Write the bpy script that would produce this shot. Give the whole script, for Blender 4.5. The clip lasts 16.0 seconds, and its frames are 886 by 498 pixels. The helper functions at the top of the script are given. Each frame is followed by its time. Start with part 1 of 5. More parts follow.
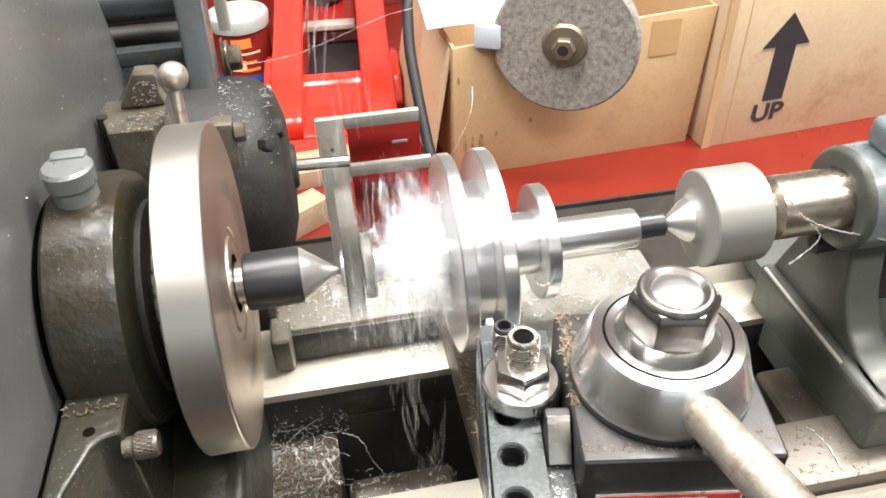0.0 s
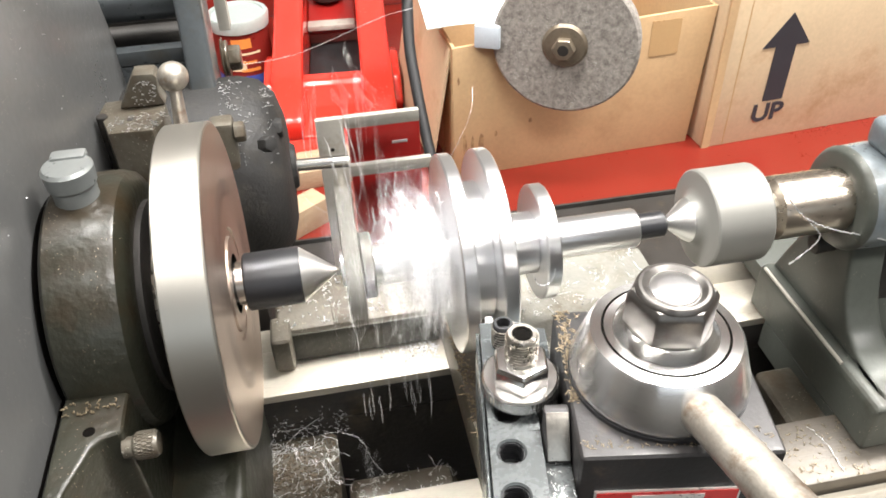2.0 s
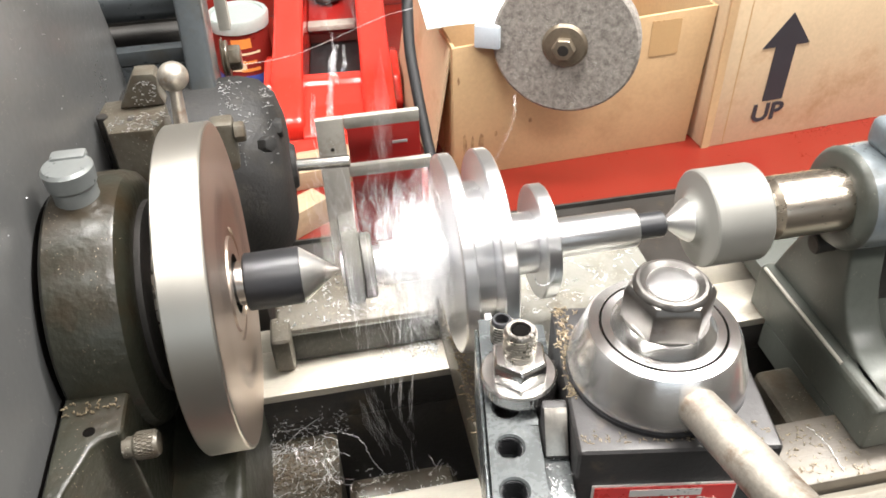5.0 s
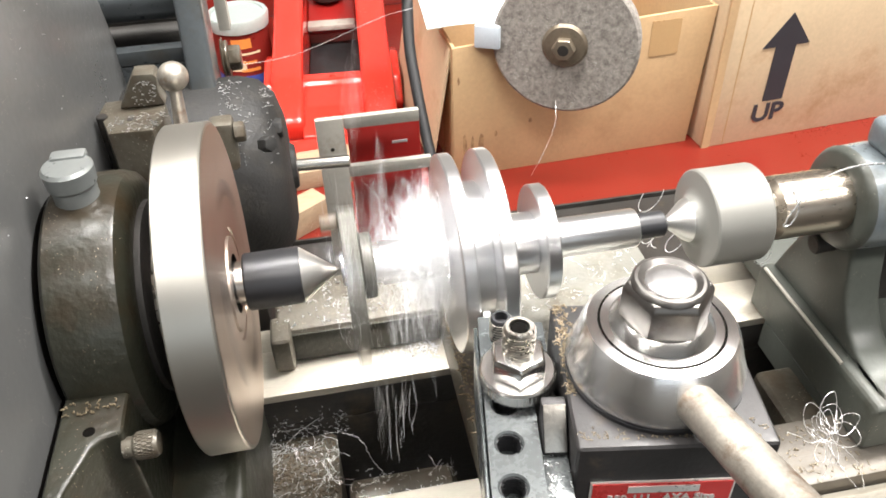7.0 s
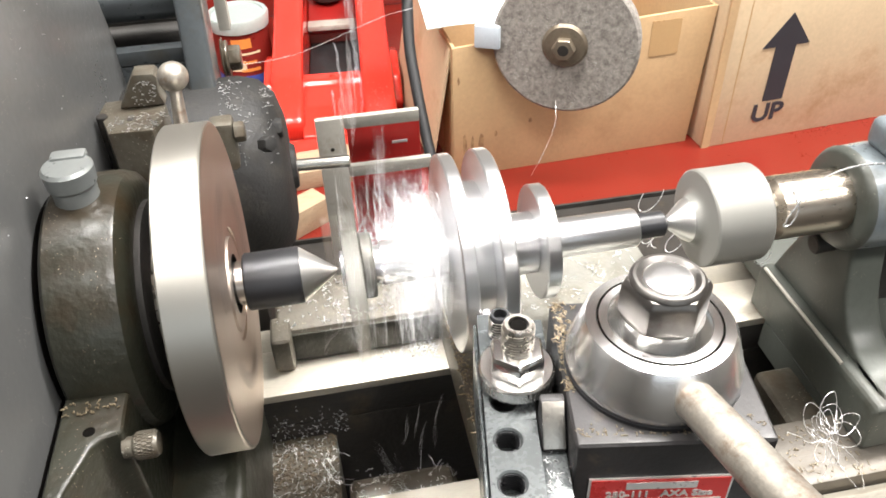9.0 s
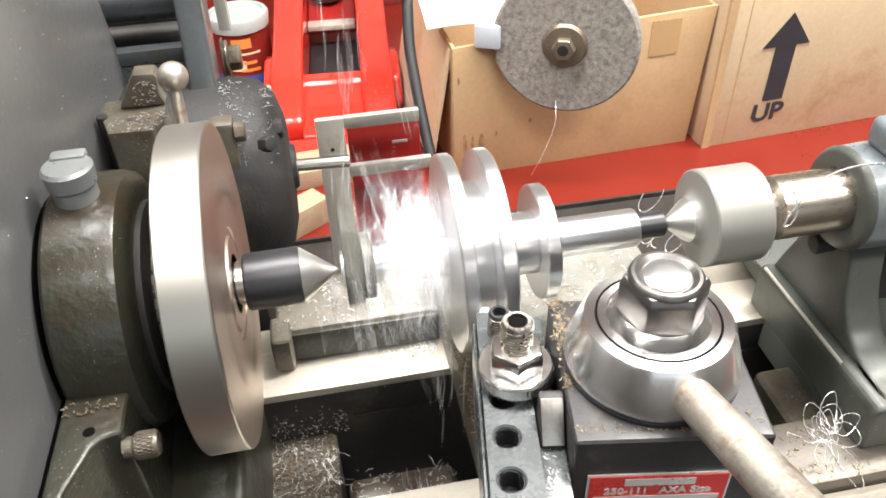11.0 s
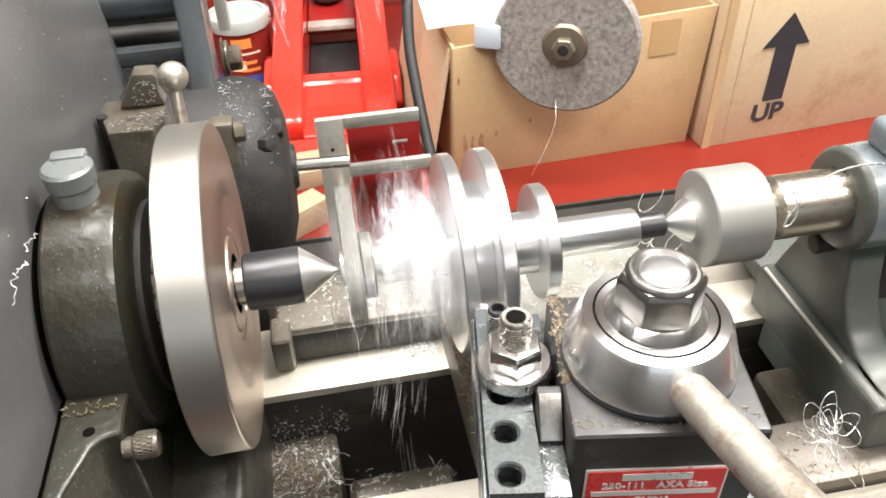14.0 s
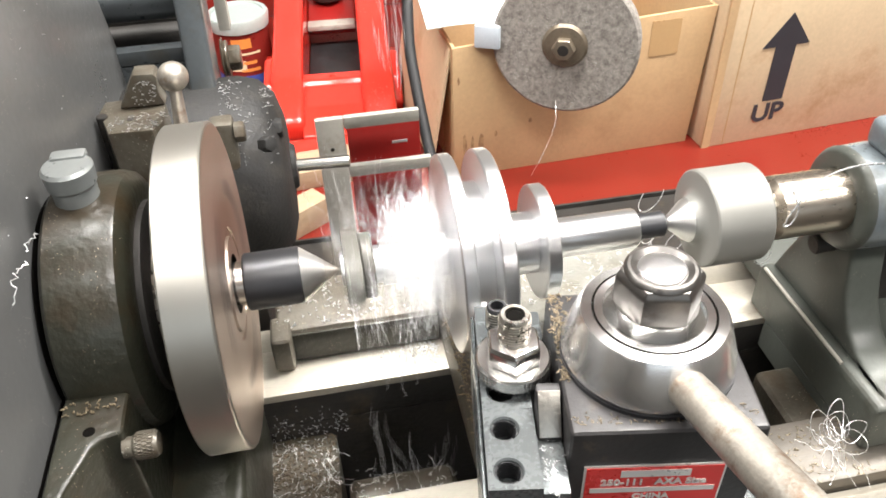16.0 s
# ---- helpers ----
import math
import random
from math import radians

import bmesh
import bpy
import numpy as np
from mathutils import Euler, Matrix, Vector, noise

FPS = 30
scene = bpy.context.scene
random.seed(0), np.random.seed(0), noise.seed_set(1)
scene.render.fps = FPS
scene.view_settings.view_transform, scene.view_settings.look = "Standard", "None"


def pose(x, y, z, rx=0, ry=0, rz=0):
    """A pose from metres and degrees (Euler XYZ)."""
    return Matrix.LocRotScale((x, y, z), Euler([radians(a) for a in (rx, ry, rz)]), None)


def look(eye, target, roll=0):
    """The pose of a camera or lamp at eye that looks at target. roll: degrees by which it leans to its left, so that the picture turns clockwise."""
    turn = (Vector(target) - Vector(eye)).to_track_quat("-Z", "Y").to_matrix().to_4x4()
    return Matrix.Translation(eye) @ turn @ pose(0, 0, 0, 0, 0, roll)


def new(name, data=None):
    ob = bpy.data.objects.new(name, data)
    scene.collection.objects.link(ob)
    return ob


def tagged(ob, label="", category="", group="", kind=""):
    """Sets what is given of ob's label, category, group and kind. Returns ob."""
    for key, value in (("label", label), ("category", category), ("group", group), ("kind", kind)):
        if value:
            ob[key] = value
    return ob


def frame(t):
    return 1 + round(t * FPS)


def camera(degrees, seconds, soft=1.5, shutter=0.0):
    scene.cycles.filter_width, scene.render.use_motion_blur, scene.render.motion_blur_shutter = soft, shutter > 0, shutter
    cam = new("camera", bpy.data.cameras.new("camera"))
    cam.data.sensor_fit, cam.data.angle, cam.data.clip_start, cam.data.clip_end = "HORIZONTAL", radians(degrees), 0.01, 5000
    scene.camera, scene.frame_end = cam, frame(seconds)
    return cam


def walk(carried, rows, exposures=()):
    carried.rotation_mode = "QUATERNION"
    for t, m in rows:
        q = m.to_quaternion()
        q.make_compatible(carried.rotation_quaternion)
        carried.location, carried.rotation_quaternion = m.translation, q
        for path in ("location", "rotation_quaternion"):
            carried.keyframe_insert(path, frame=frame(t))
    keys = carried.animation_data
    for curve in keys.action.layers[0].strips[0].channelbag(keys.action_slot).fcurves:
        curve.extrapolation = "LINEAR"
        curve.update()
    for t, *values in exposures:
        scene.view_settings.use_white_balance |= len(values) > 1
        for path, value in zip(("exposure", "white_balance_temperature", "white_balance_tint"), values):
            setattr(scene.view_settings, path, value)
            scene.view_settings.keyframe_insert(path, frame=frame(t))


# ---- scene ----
AX = 1.10  # height of the spindle axis above the floor; plan heights below are taken from that axis
cam = camera(59.51, 16.0, soft=1.7, shutter=0.95)
EYE = Vector((-0.0477, -0.2838, 0.2357 + AX))
PITCH, YAW = radians(38.92), radians(9.56)
AIM = EYE + Vector((math.sin(YAW) * math.cos(PITCH), math.cos(YAW) * math.cos(PITCH), -math.sin(PITCH)))
walk(cam, [(0.0, look(EYE, AIM, -1.96)), (16.0, look(EYE, AIM, -1.96))], [(0.0, 0.05), (16.0, 0.05)])

# ---------------------------------------------------------------- light
world = bpy.data.worlds.new("workshop_air")
scene.world = world
world.use_nodes = True
world.node_tree.nodes["Background"].inputs[0].default_value = (0.9, 0.95, 1.0, 1)
world.node_tree.nodes["Background"].inputs[1].default_value = 0.15


def area_lamp(name, x, y, z, sx, sy, power, colour, target):
    data = bpy.data.lights.new(name, "AREA")
    data.shape, data.size, data.size_y, data.energy, data.color = "RECTANGLE", sx, sy, power, colour
    ob = new(name, data)
    ob.matrix_world = look((x, y, z + AX), (target[0], target[1], target[2] + AX))
    return ob


for lx, ly, watts in ((-0.9, 0.35, 58), (0.9, 0.35, 108), (-0.9, -0.9, 18), (0.9, -0.9, 46)):
    area_lamp("ceiling_tube_light", lx, ly, 1.62, 1.4, 0.3, watts, (1.0, 0.97, 0.93), (lx, ly, 0))
area_lamp("window_daylight", 0.2, -3.05, 0.95, 3.0, 0.9, 10, (0.86, 0.94, 1.0), (0.2, 0, 0.3))


def spot_lamp(name, x, y, z, target, power, degrees, blend, radius):
    data = bpy.data.lights.new(name, "SPOT")
    data.energy, data.spot_size, data.spot_blend, data.shadow_soft_size = power, radians(degrees), blend, radius
    ob = new(name, data)
    ob.matrix_world = look((x, y, z + AX), (target[0], target[1], target[2] + AX))
    return ob


spot_lamp("machine_work_light", -0.08, 0.05, 0.62, (0.020, -0.012, 0.0), 36, 26, 1.0, 0.03)

# ---------------------------------------------------------------- materials


def socket(node, name, value):
    if name in node.inputs:
        node.inputs[name].default_value = value


def material(name, base, rough=0.5, metal=0.0, vary=0.25, scale=40.0, bump=0.15, fine=400.0, dirt=None, dirt_amount=0.0,
             dirt_scale=25.0, coat=0.0, rings=0.0, rings_axis="X", speck=0.0, speck_colour=(0.8, 0.8, 0.8), stretch=(1, 1, 1), sheen_var=0.15, aniso=0.0):
    """Base colour with two scales of variation, dirt patches, optional turning lines and bright specks."""
    m = bpy.data.materials.new(name)
    m.use_nodes = True
    nt = m.node_tree
    nd, lk = nt.nodes, nt.links
    bsdf = nd["Principled BSDF"]
    co = nd.new("ShaderNodeTexCoord")
    mp = nd.new("ShaderNodeMapping")
    mp.inputs["Scale"].default_value = stretch
    lk.new(co.outputs["Object"], mp.inputs["Vector"])
    big = nd.new("ShaderNodeTexNoise")
    big.inputs["Scale"].default_value, big.inputs["Detail"].default_value = scale, 5
    lk.new(mp.outputs[0], big.inputs["Vector"])
    small = nd.new("ShaderNodeTexNoise")
    small.inputs["Scale"].default_value, small.inputs["Detail"].default_value = fine, 3
    lk.new(mp.outputs[0], small.inputs["Vector"])
    add = nd.new("ShaderNodeMath")
    add.operation = "MULTIPLY_ADD"
    add.inputs[1].default_value = 0.6
    lk.new(small.outputs[0], add.inputs[0])
    lk.new(big.outputs[0], add.inputs[2])
    rng = nd.new("ShaderNodeMapRange")
    rng.inputs[1].default_value, rng.inputs[2].default_value = 0.45, 1.15
    rng.inputs[3].default_value, rng.inputs[4].default_value = 1 - vary, 1 + vary
    lk.new(add.outputs[0], rng.inputs[0])
    col = nd.new("ShaderNodeMix")
    col.data_type, col.blend_type = "RGBA", "MULTIPLY"
    col.inputs[0].default_value = 1
    col.inputs[6].default_value = (*base, 1)
    lk.new(rng.outputs[0], col.inputs[7])
    last = col.outputs[2]
    rough_last = None
    if dirt:
        dn = nd.new("ShaderNodeTexNoise")
        dn.inputs["Scale"].default_value, dn.inputs["Detail"].default_value, dn.inputs["Roughness"].default_value = dirt_scale, 8, 0.7
        lk.new(mp.outputs[0], dn.inputs["Vector"])
        dr = nd.new("ShaderNodeMapRange")
        dr.inputs[1].default_value, dr.inputs[2].default_value = 0.62 - 0.3 * dirt_amount, 0.8 - 0.3 * dirt_amount
        lk.new(dn.outputs[0], dr.inputs[0])
        dm = nd.new("ShaderNodeMix")
        dm.data_type = "RGBA"
        dm.inputs[7].default_value = (*dirt, 1)
        lk.new(dr.outputs[0], dm.inputs[0])
        lk.new(last, dm.inputs[6])
        last = dm.outputs[2]
    if speck:
        vo = nd.new("ShaderNodeTexVoronoi")
        vo.inputs["Scale"].default_value = 620
        lk.new(co.outputs["Object"], vo.inputs["Vector"])
        sr = nd.new("ShaderNodeMapRange")
        sr.inputs[1].default_value, sr.inputs[2].default_value = 0.10 + 0.12 * speck, 0.06 + 0.12 * speck
        lk.new(vo.outputs["Distance"], sr.inputs[0])
        vn = nd.new("ShaderNodeTexNoise")
        vn.inputs["Scale"].default_value = 60
        lk.new(co.outputs["Object"], vn.inputs["Vector"])
        vr = nd.new("ShaderNodeMapRange")
        vr.inputs[1].default_value, vr.inputs[2].default_value = 0.5, 0.62
        lk.new(vn.outputs[0], vr.inputs[0])
        sm = nd.new("ShaderNodeMath")
        sm.operation = "MULTIPLY"
        lk.new(sr.outputs[0], sm.inputs[0])
        lk.new(vr.outputs[0], sm.inputs[1])
        sx = nd.new("ShaderNodeMix")
        sx.data_type = "RGBA"
        sx.inputs[7].default_value = (*speck_colour, 1)
        lk.new(sm.outputs[0], sx.inputs[0])
        lk.new(last, sx.inputs[6])
        last = sx.outputs[2]
    lk.new(last, bsdf.inputs["Base Color"])
    rr = nd.new("ShaderNodeMapRange")
    rr.inputs[1].default_value, rr.inputs[2].default_value = 0.4, 1.2
    rr.inputs[3].default_value, rr.inputs[4].default_value = max(0.03, rough - sheen_var), min(1, rough + sheen_var)
    lk.new(add.outputs[0], rr.inputs[0])
    lk.new(rr.outputs[0], bsdf.inputs["Roughness"])
    bsdf.inputs["Metallic"].default_value = metal
    socket(bsdf, "Coat Weight", coat)
    socket(bsdf, "Coat Roughness", 0.15)
    if aniso:
        tg = nd.new("ShaderNodeTangent")
        tg.direction_type, tg.axis = "RADIAL", rings_axis
        bsdf.inputs["Anisotropic"].default_value = aniso
        bsdf.inputs["Anisotropic Rotation"].default_value = 0.25
        lk.new(tg.outputs[0], bsdf.inputs["Tangent"])
    bp = nd.new("ShaderNodeBump")
    bp.inputs["Strength"].default_value, bp.inputs["Distance"].default_value = bump, 0.001
    height = small.outputs[0]
    if rings:
        wv = nd.new("ShaderNodeTexWave")
        wv.wave_type, wv.bands_direction = "BANDS", rings_axis
        wv.inputs["Scale"].default_value, wv.inputs["Distortion"].default_value, wv.inputs["Detail"].default_value = rings, 0.6, 2
        lk.new(co.outputs["Object"], wv.inputs["Vector"])
        mx = nd.new("ShaderNodeMath")
        mx.operation = "ADD"
        lk.new(wv.outputs[1], mx.inputs[0])
        lk.new(small.outputs[0], mx.inputs[1])
        height = mx.outputs[0]
    lk.new(height, bp.inputs["Height"])
    lk.new(bp.outputs[0], bsdf.inputs["Normal"])
    return m


M = dict(
    guard=material("grey_enamel", (0.110, 0.111, 0.110), 0.36, 0, 0.10, 9, 0.05, 240, coat=0.3, speck=0.22, speck_colour=(0.55, 0.5, 0.42)),
    casting=material("grey_green_enamel", (0.025, 0.0255, 0.0175), 0.38, 0, 0.25, 25, 0.5, 260, dirt=(0.030, 0.020, 0.010), dirt_amount=0.35, dirt_scale=18,
                     coat=0.22, speck=0.16, speck_colour=(0.6, 0.5, 0.36)),
    bluegrey=material("blue_grey_enamel", (0.15, 0.175, 0.19), 0.34, 0, 0.15, 20, 0.15, 300, dirt=(0.08, 0.075, 0.06), dirt_amount=0.15, coat=0.4),
    bracket=material("oily_brown_grey_iron", (0.125, 0.112, 0.088), 0.42, 0.2, 0.3, 45, 0.4, 300, dirt=(0.07, 0.05, 0.03), dirt_amount=0.45, dirt_scale=35,
                     coat=0.3, speck=0.3, speck_colour=(0.8, 0.75, 0.65)),
    faceplate=material("brushed_steel", (0.56, 0.54, 0.49), 0.42, 1, 0.04, 60, 0.02, 900, aniso=0.3, stretch=(4, 1, 1), sheen_var=0.03),
    face=material("turned_steel_face", (0.50, 0.42, 0.36), 0.42, 1, 0.18, 30, 0.1, 800, dirt=(0.28, 0.19, 0.13), dirt_amount=0.4, dirt_scale=14),
    steel=material("bright_steel", (0.72, 0.71, 0.69), 0.2, 1, 0.08, 60, 0.05, 900, sheen_var=0.07),
    wornsteel=material("worn_steel", (0.55, 0.52, 0.47), 0.33, 1, 0.2, 60, 0.15, 700, dirt=(0.2, 0.15, 0.1), dirt_amount=0.25, dirt_scale=60),
    handle=material("worn_nickel_handle", (0.50, 0.46, 0.40), 0.4, 0.75, 0.25, 50, 0.1, 900, dirt=(0.26, 0.17, 0.11), dirt_amount=0.42, dirt_scale=70),
    aluminium=material("turned_aluminium", (0.88, 0.88, 0.89), 0.31, 1, 0.05, 50, 0.08, 900, aniso=0.4, sheen_var=0.03),
    black=material("black_oxide_steel", (0.022, 0.022, 0.024), 0.38, 0.2, 0.25, 60, 0.1, 700),
    satin=material("satin_grey_steel", (0.25, 0.245, 0.225), 0.50, 0.35, 0.06, 40, 0.05, 900, aniso=0.3),
    quill=material("straw_coloured_steel", (0.62, 0.545, 0.46), 0.28, 1, 0.10, 30, 0.03, 500, stretch=(0.4, 1, 1), sheen_var=0.06),
    holder=material("grey_phosphate_steel", (0.105, 0.114, 0.116), 0.27, 0.5, 0.2, 40, 0.04, 600, sheen_var=0.04),
    blockm=material("blackened_tool_steel", (0.036, 0.034, 0.034), 0.42, 0.3, 0.25, 50, 0.12, 500, dirt=(0.10, 0.08, 0.06), dirt_amount=0.06, dirt_scale=60),
    way=material("ground_iron_way", (0.56, 0.52, 0.44), 0.38, 0.55, 0.14, 30, 0.08, 700, dirt=(0.3, 0.22, 0.14), dirt_amount=0.22, dirt_scale=25, stretch=(0.5, 2, 1)),
    dirtyiron=material("oily_dirty_iron", (0.105, 0.094, 0.074), 0.45, 0.25, 0.3, 40, 0.4, 350, dirt=(0.08, 0.06, 0.04), dirt_amount=0.4, dirt_scale=35, coat=0.2,
                       speck=0.5, speck_colour=(0.75, 0.66, 0.5)),
    slide=material("dull_grey_slide_iron", (0.22, 0.215, 0.19), 0.45, 0.3, 0.2, 40, 0.25, 400, dirt=(0.13, 0.11, 0.08), dirt_amount=0.35, dirt_scale=30,
                   speck=0.8, speck_colour=(0.8, 0.78, 0.7)),
    # oily iron; on the tailstock inner web its darkness stands for shade
    darkiron=material("dark_oily_and_shade_iron", (0.03, 0.027, 0.024), 0.55, 0.1, 0.4, 30, 0.4, 300, dirt=(0.07, 0.055, 0.035), dirt_amount=0.2),
    motor=material("dusty_black_enamel", (0.014, 0.0135, 0.013), 0.62, 0, 0.3, 30, 0.45, 420, dirt=(0.035, 0.031, 0.026), dirt_amount=0.3, dirt_scale=60),
    red=material("red_enamel", (0.180, 0.0135, 0.0075), 0.34, 0, 0.12, 8, 0.08, 250, dirt=(0.17, 0.009, 0.006), dirt_amount=0.2, dirt_scale=6, coat=0.35),
    jackred=material("glossy_red_enamel", (0.72, 0.036, 0.022), 0.2, 0, 0.08, 8, 0.04, 250, coat=0.7),
    dullgrey=material("grey_primer_steel", (0.44, 0.42, 0.37), 0.5, 0.2, 0.12, 20, 0.12, 400, dirt=(0.25, 0.2, 0.15), dirt_amount=0.2),
    card=material("corrugated_cardboard", (0.55, 0.37, 0.20), 0.75, 0, 0.13, 8, 0.25, 160, dirt=(0.46, 0.29, 0.15), dirt_amount=0.15, dirt_scale=7, stretch=(1, 1, 1)),
    cardpale=material("pale_cardboard", (0.63, 0.48, 0.31), 0.75, 0, 0.13, 9, 0.25, 160, dirt=(0.5, 0.33, 0.19), dirt_amount=0.35, dirt_scale=9),
    tape=material("brown_packing_tape", (0.52, 0.335, 0.165), 0.3, 0, 0.06, 10, 0.05, 200),
    ink=material("black_print", (0.035, 0.033, 0.04), 0.6, 0, 0.12, 40, 0.02, 300),
    stone=material("grey_grinding_stone", (0.285, 0.26, 0.235), 0.9, 0, 0.6, 150, 0.9, 430, dirt=(0.42, 0.38, 0.33), dirt_amount=0.25, dirt_scale=120, speck=0.6),
    brasswasher=material("dull_brown_washer", (0.26, 0.215, 0.16), 0.42, 0.6, 0.25, 50, 0.2, 400, dirt=(0.12, 0.09, 0.06), dirt_amount=0.3),
    paper=material("white_paper", (0.85, 0.85, 0.84), 0.7, 0, 0.03, 12, 0.1, 200),
    rubber=material("black_rubber", (0.016, 0.016, 0.017), 0.55, 0, 0.3, 30, 0.15, 300),
    wood=material("pale_rough_timber", (0.42, 0.31, 0.20), 0.7, 0, 0.22, 12, 0.4, 160, dirt=(0.3, 0.19, 0.1), dirt_amount=0.25, stretch=(1, 8, 8)),
    lid=material("translucent_white_plastic", (0.56, 0.60, 0.57), 0.4, 0, 0.06, 15, 0.03, 200, dirt=(0.5, 0.52, 0.5), dirt_amount=0.2),
    canbody=material("dark_red_tin", (0.20, 0.02, 0.015), 0.35, 0, 0.1, 20, 0.05, 200),
    orange=material("orange_print", (0.75, 0.26, 0.06), 0.4, 0, 0.08, 20, 0.03, 200),
    cream=material("cream_print", (0.75, 0.62, 0.40), 0.4, 0, 0.08, 20, 0.03, 200),
    blue=material("blue_print", (0.05, 0.10, 0.42), 0.4, 0, 0.08, 20, 0.03, 200),
    label=material("red_foil_label", (0.62, 0.04, 0.035), 0.3, 0.2, 0.06, 30, 0.03, 500),
    silver=material("silver_print", (0.75, 0.73, 0.70), 0.35, 0.5, 0.05, 50, 0.03, 500),
    swarf=material("aluminium_swarf", (0.93, 0.93, 0.94), 0.3, 0.7, 0.05, 50, 0.0, 500),
    chip=material("bronze_chips", (0.30, 0.24, 0.16), 0.4, 0.6, 0.3, 200, 0.1, 500),
    concrete=material("grey_concrete", (0.04, 0.038, 0.035), 0.8, 0, 0.2, 3, 0.4, 60, dirt=(0.03, 0.028, 0.025), dirt_amount=0.3, dirt_scale=2),
    wall=material("painted_block_wall", (0.20, 0.19, 0.172), 0.7, 0, 0.08, 3, 0.25, 60),
    whitewall=material("white_ceiling_paint", (0.75, 0.75, 0.73), 0.8, 0, 0.05, 2, 0.15, 50),
    nutsteel=material("dark_polished_steel", (0.19, 0.18, 0.17), 0.40, 1, 0.15, 30, 0.05, 500, dirt=(0.12, 0.1, 0.08), dirt_amount=0.1, dirt_scale=50),
    conesteel=material("ground_steel_cone", (0.78, 0.77, 0.75), 0.36, 1, 0.06, 60, 0.04, 900, sheen_var=0.05),
    dogsteel=material("grey_forged_steel", (0.085, 0.082, 0.070), 0.5, 0.3, 0.15, 40, 0.1, 500),
    hub=material("bright_turned_hub_steel", (0.86, 0.85, 0.84), 0.24, 1, 0.02, 40, 0.0, 900, sheen_var=0.012, aniso=0.75, rings_axis="Z"),
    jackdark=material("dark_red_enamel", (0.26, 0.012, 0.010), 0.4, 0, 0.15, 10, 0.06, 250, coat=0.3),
    armgrey=material("dark_blue_grey_enamel", (0.058, 0.066, 0.071), 0.32, 0, 0.2, 20, 0.15, 300, dirt=(0.05, 0.045, 0.035), dirt_amount=0.25, coat=0.4),
    cloudy=material("cloudy_white_plastic", (0.36, 0.41, 0.39), 0.4, 0, 0.12, 25, 0.05, 200, dirt=(0.36, 0.40, 0.38), dirt_amount=0.35, dirt_scale=25),
    dirtyway=material("oily_grey_way", (0.105, 0.093, 0.078), 0.42, 0.25, 0.3, 30, 0.12, 500, dirt=(0.10, 0.08, 0.055), dirt_amount=0.4, dirt_scale=30, stretch=(0.35, 2, 1)),
    crust=material("brown_oily_crust", (0.095, 0.070, 0.042), 0.35, 0.0, 0.5, 200, 0.2, 500),
    capgrey=material("grey_plated_cap", (0.27, 0.285, 0.28), 0.3, 0.4, 0.1, 30, 0.05, 400, coat=0.3),
    pit=material("dark_pit", (0.004, 0.0035, 0.003), 0.9, 0, 0.2, 60, 0.0, 400, sheen_var=0.05),
    stain=material("brown_water_stain", (0.27, 0.16, 0.08), 0.8, 0, 0.3, 60, 0.1, 200, dirt=(0.50, 0.33, 0.16), dirt_amount=0.6, dirt_scale=90),
    tailpaint=material("smooth_grey_green_enamel", (0.068, 0.074, 0.064), 0.5, 0, 0.2, 18, 0.12, 300, dirt=(0.040, 0.038, 0.029), dirt_amount=0.2, coat=0.12, speck=0.2, speck_colour=(0.5, 0.45, 0.35)),
    pale=material("pale_blue_steel", (0.62, 0.68, 0.74), 0.35, 0.0, 0.08, 20, 0.05, 300),
)

M["pit"].node_tree.nodes["Principled BSDF"].inputs["Specular IOR Level"].default_value = 0.05

# ---------------------------------------------------------------- mesh helpers
BASES = {}


def thing(name, base, label, category, group=""):
    """An Empty at a plan point (heights from the spindle axis); its parts are written in plan coordinates."""
    ob = new(name)
    ob.empty_display_size = 0.02
    ob.location = (base[0], base[1], base[2] + AX)
    BASES[ob] = Vector(base)
    return tagged(ob, label, category, group)


def finish(name, bm, mat, smooth=35):
    me = bpy.data.meshes.new(name)
    bmesh.ops.recalc_face_normals(bm, faces=bm.faces[:])
    bm.to_mesh(me)
    bm.free()
    me.materials.append(mat)
    if smooth:
        for p in me.polygons:
            p.use_smooth = True
        me.set_sharp_from_angle(angle=radians(smooth))
    return me


def part(name, bm, mat, parent, label="", smooth=35):
    base = BASES[parent]
    bm.transform(Matrix.Translation(-base))
    ob = new(name, finish(name, bm, mat, smooth))
    ob.parent = parent
    BASES[ob] = base
    return tagged(ob, label)


def single(name, bm, mat, base, label, category, group="", kind="", smooth=35):
    """A thing that is one plain mesh."""
    bm.transform(Matrix.Translation(-Vector(base)))
    ob = new(name, finish(name, bm, mat, smooth))
    ob.location = (base[0], base[1], base[2] + AX)
    BASES[ob] = Vector(base)
    return tagged(ob, label, category, group, kind)


def merge(*parts):
    out = bmesh.new()
    for b in parts:
        me = bpy.data.meshes.new("joined")
        b.to_mesh(me)
        b.free()
        out.from_mesh(me)
        bpy.data.meshes.remove(me)
    return out


def box(x0, x1, y0, y1, z0, z1, bevel=0.0, seg=2):
    bm = bmesh.new()
    bmesh.ops.create_cube(bm, size=1)
    bm.transform(Matrix.Translation(((x0 + x1) / 2, (y0 + y1) / 2, (z0 + z1) / 2)) @ Matrix.Diagonal((x1 - x0, y1 - y0, z1 - z0, 1)))
    if bevel:
        bmesh.ops.bevel(bm, geom=bm.edges[:], offset=bevel, segments=seg, profile=0.6, affect="EDGES")
    return bm


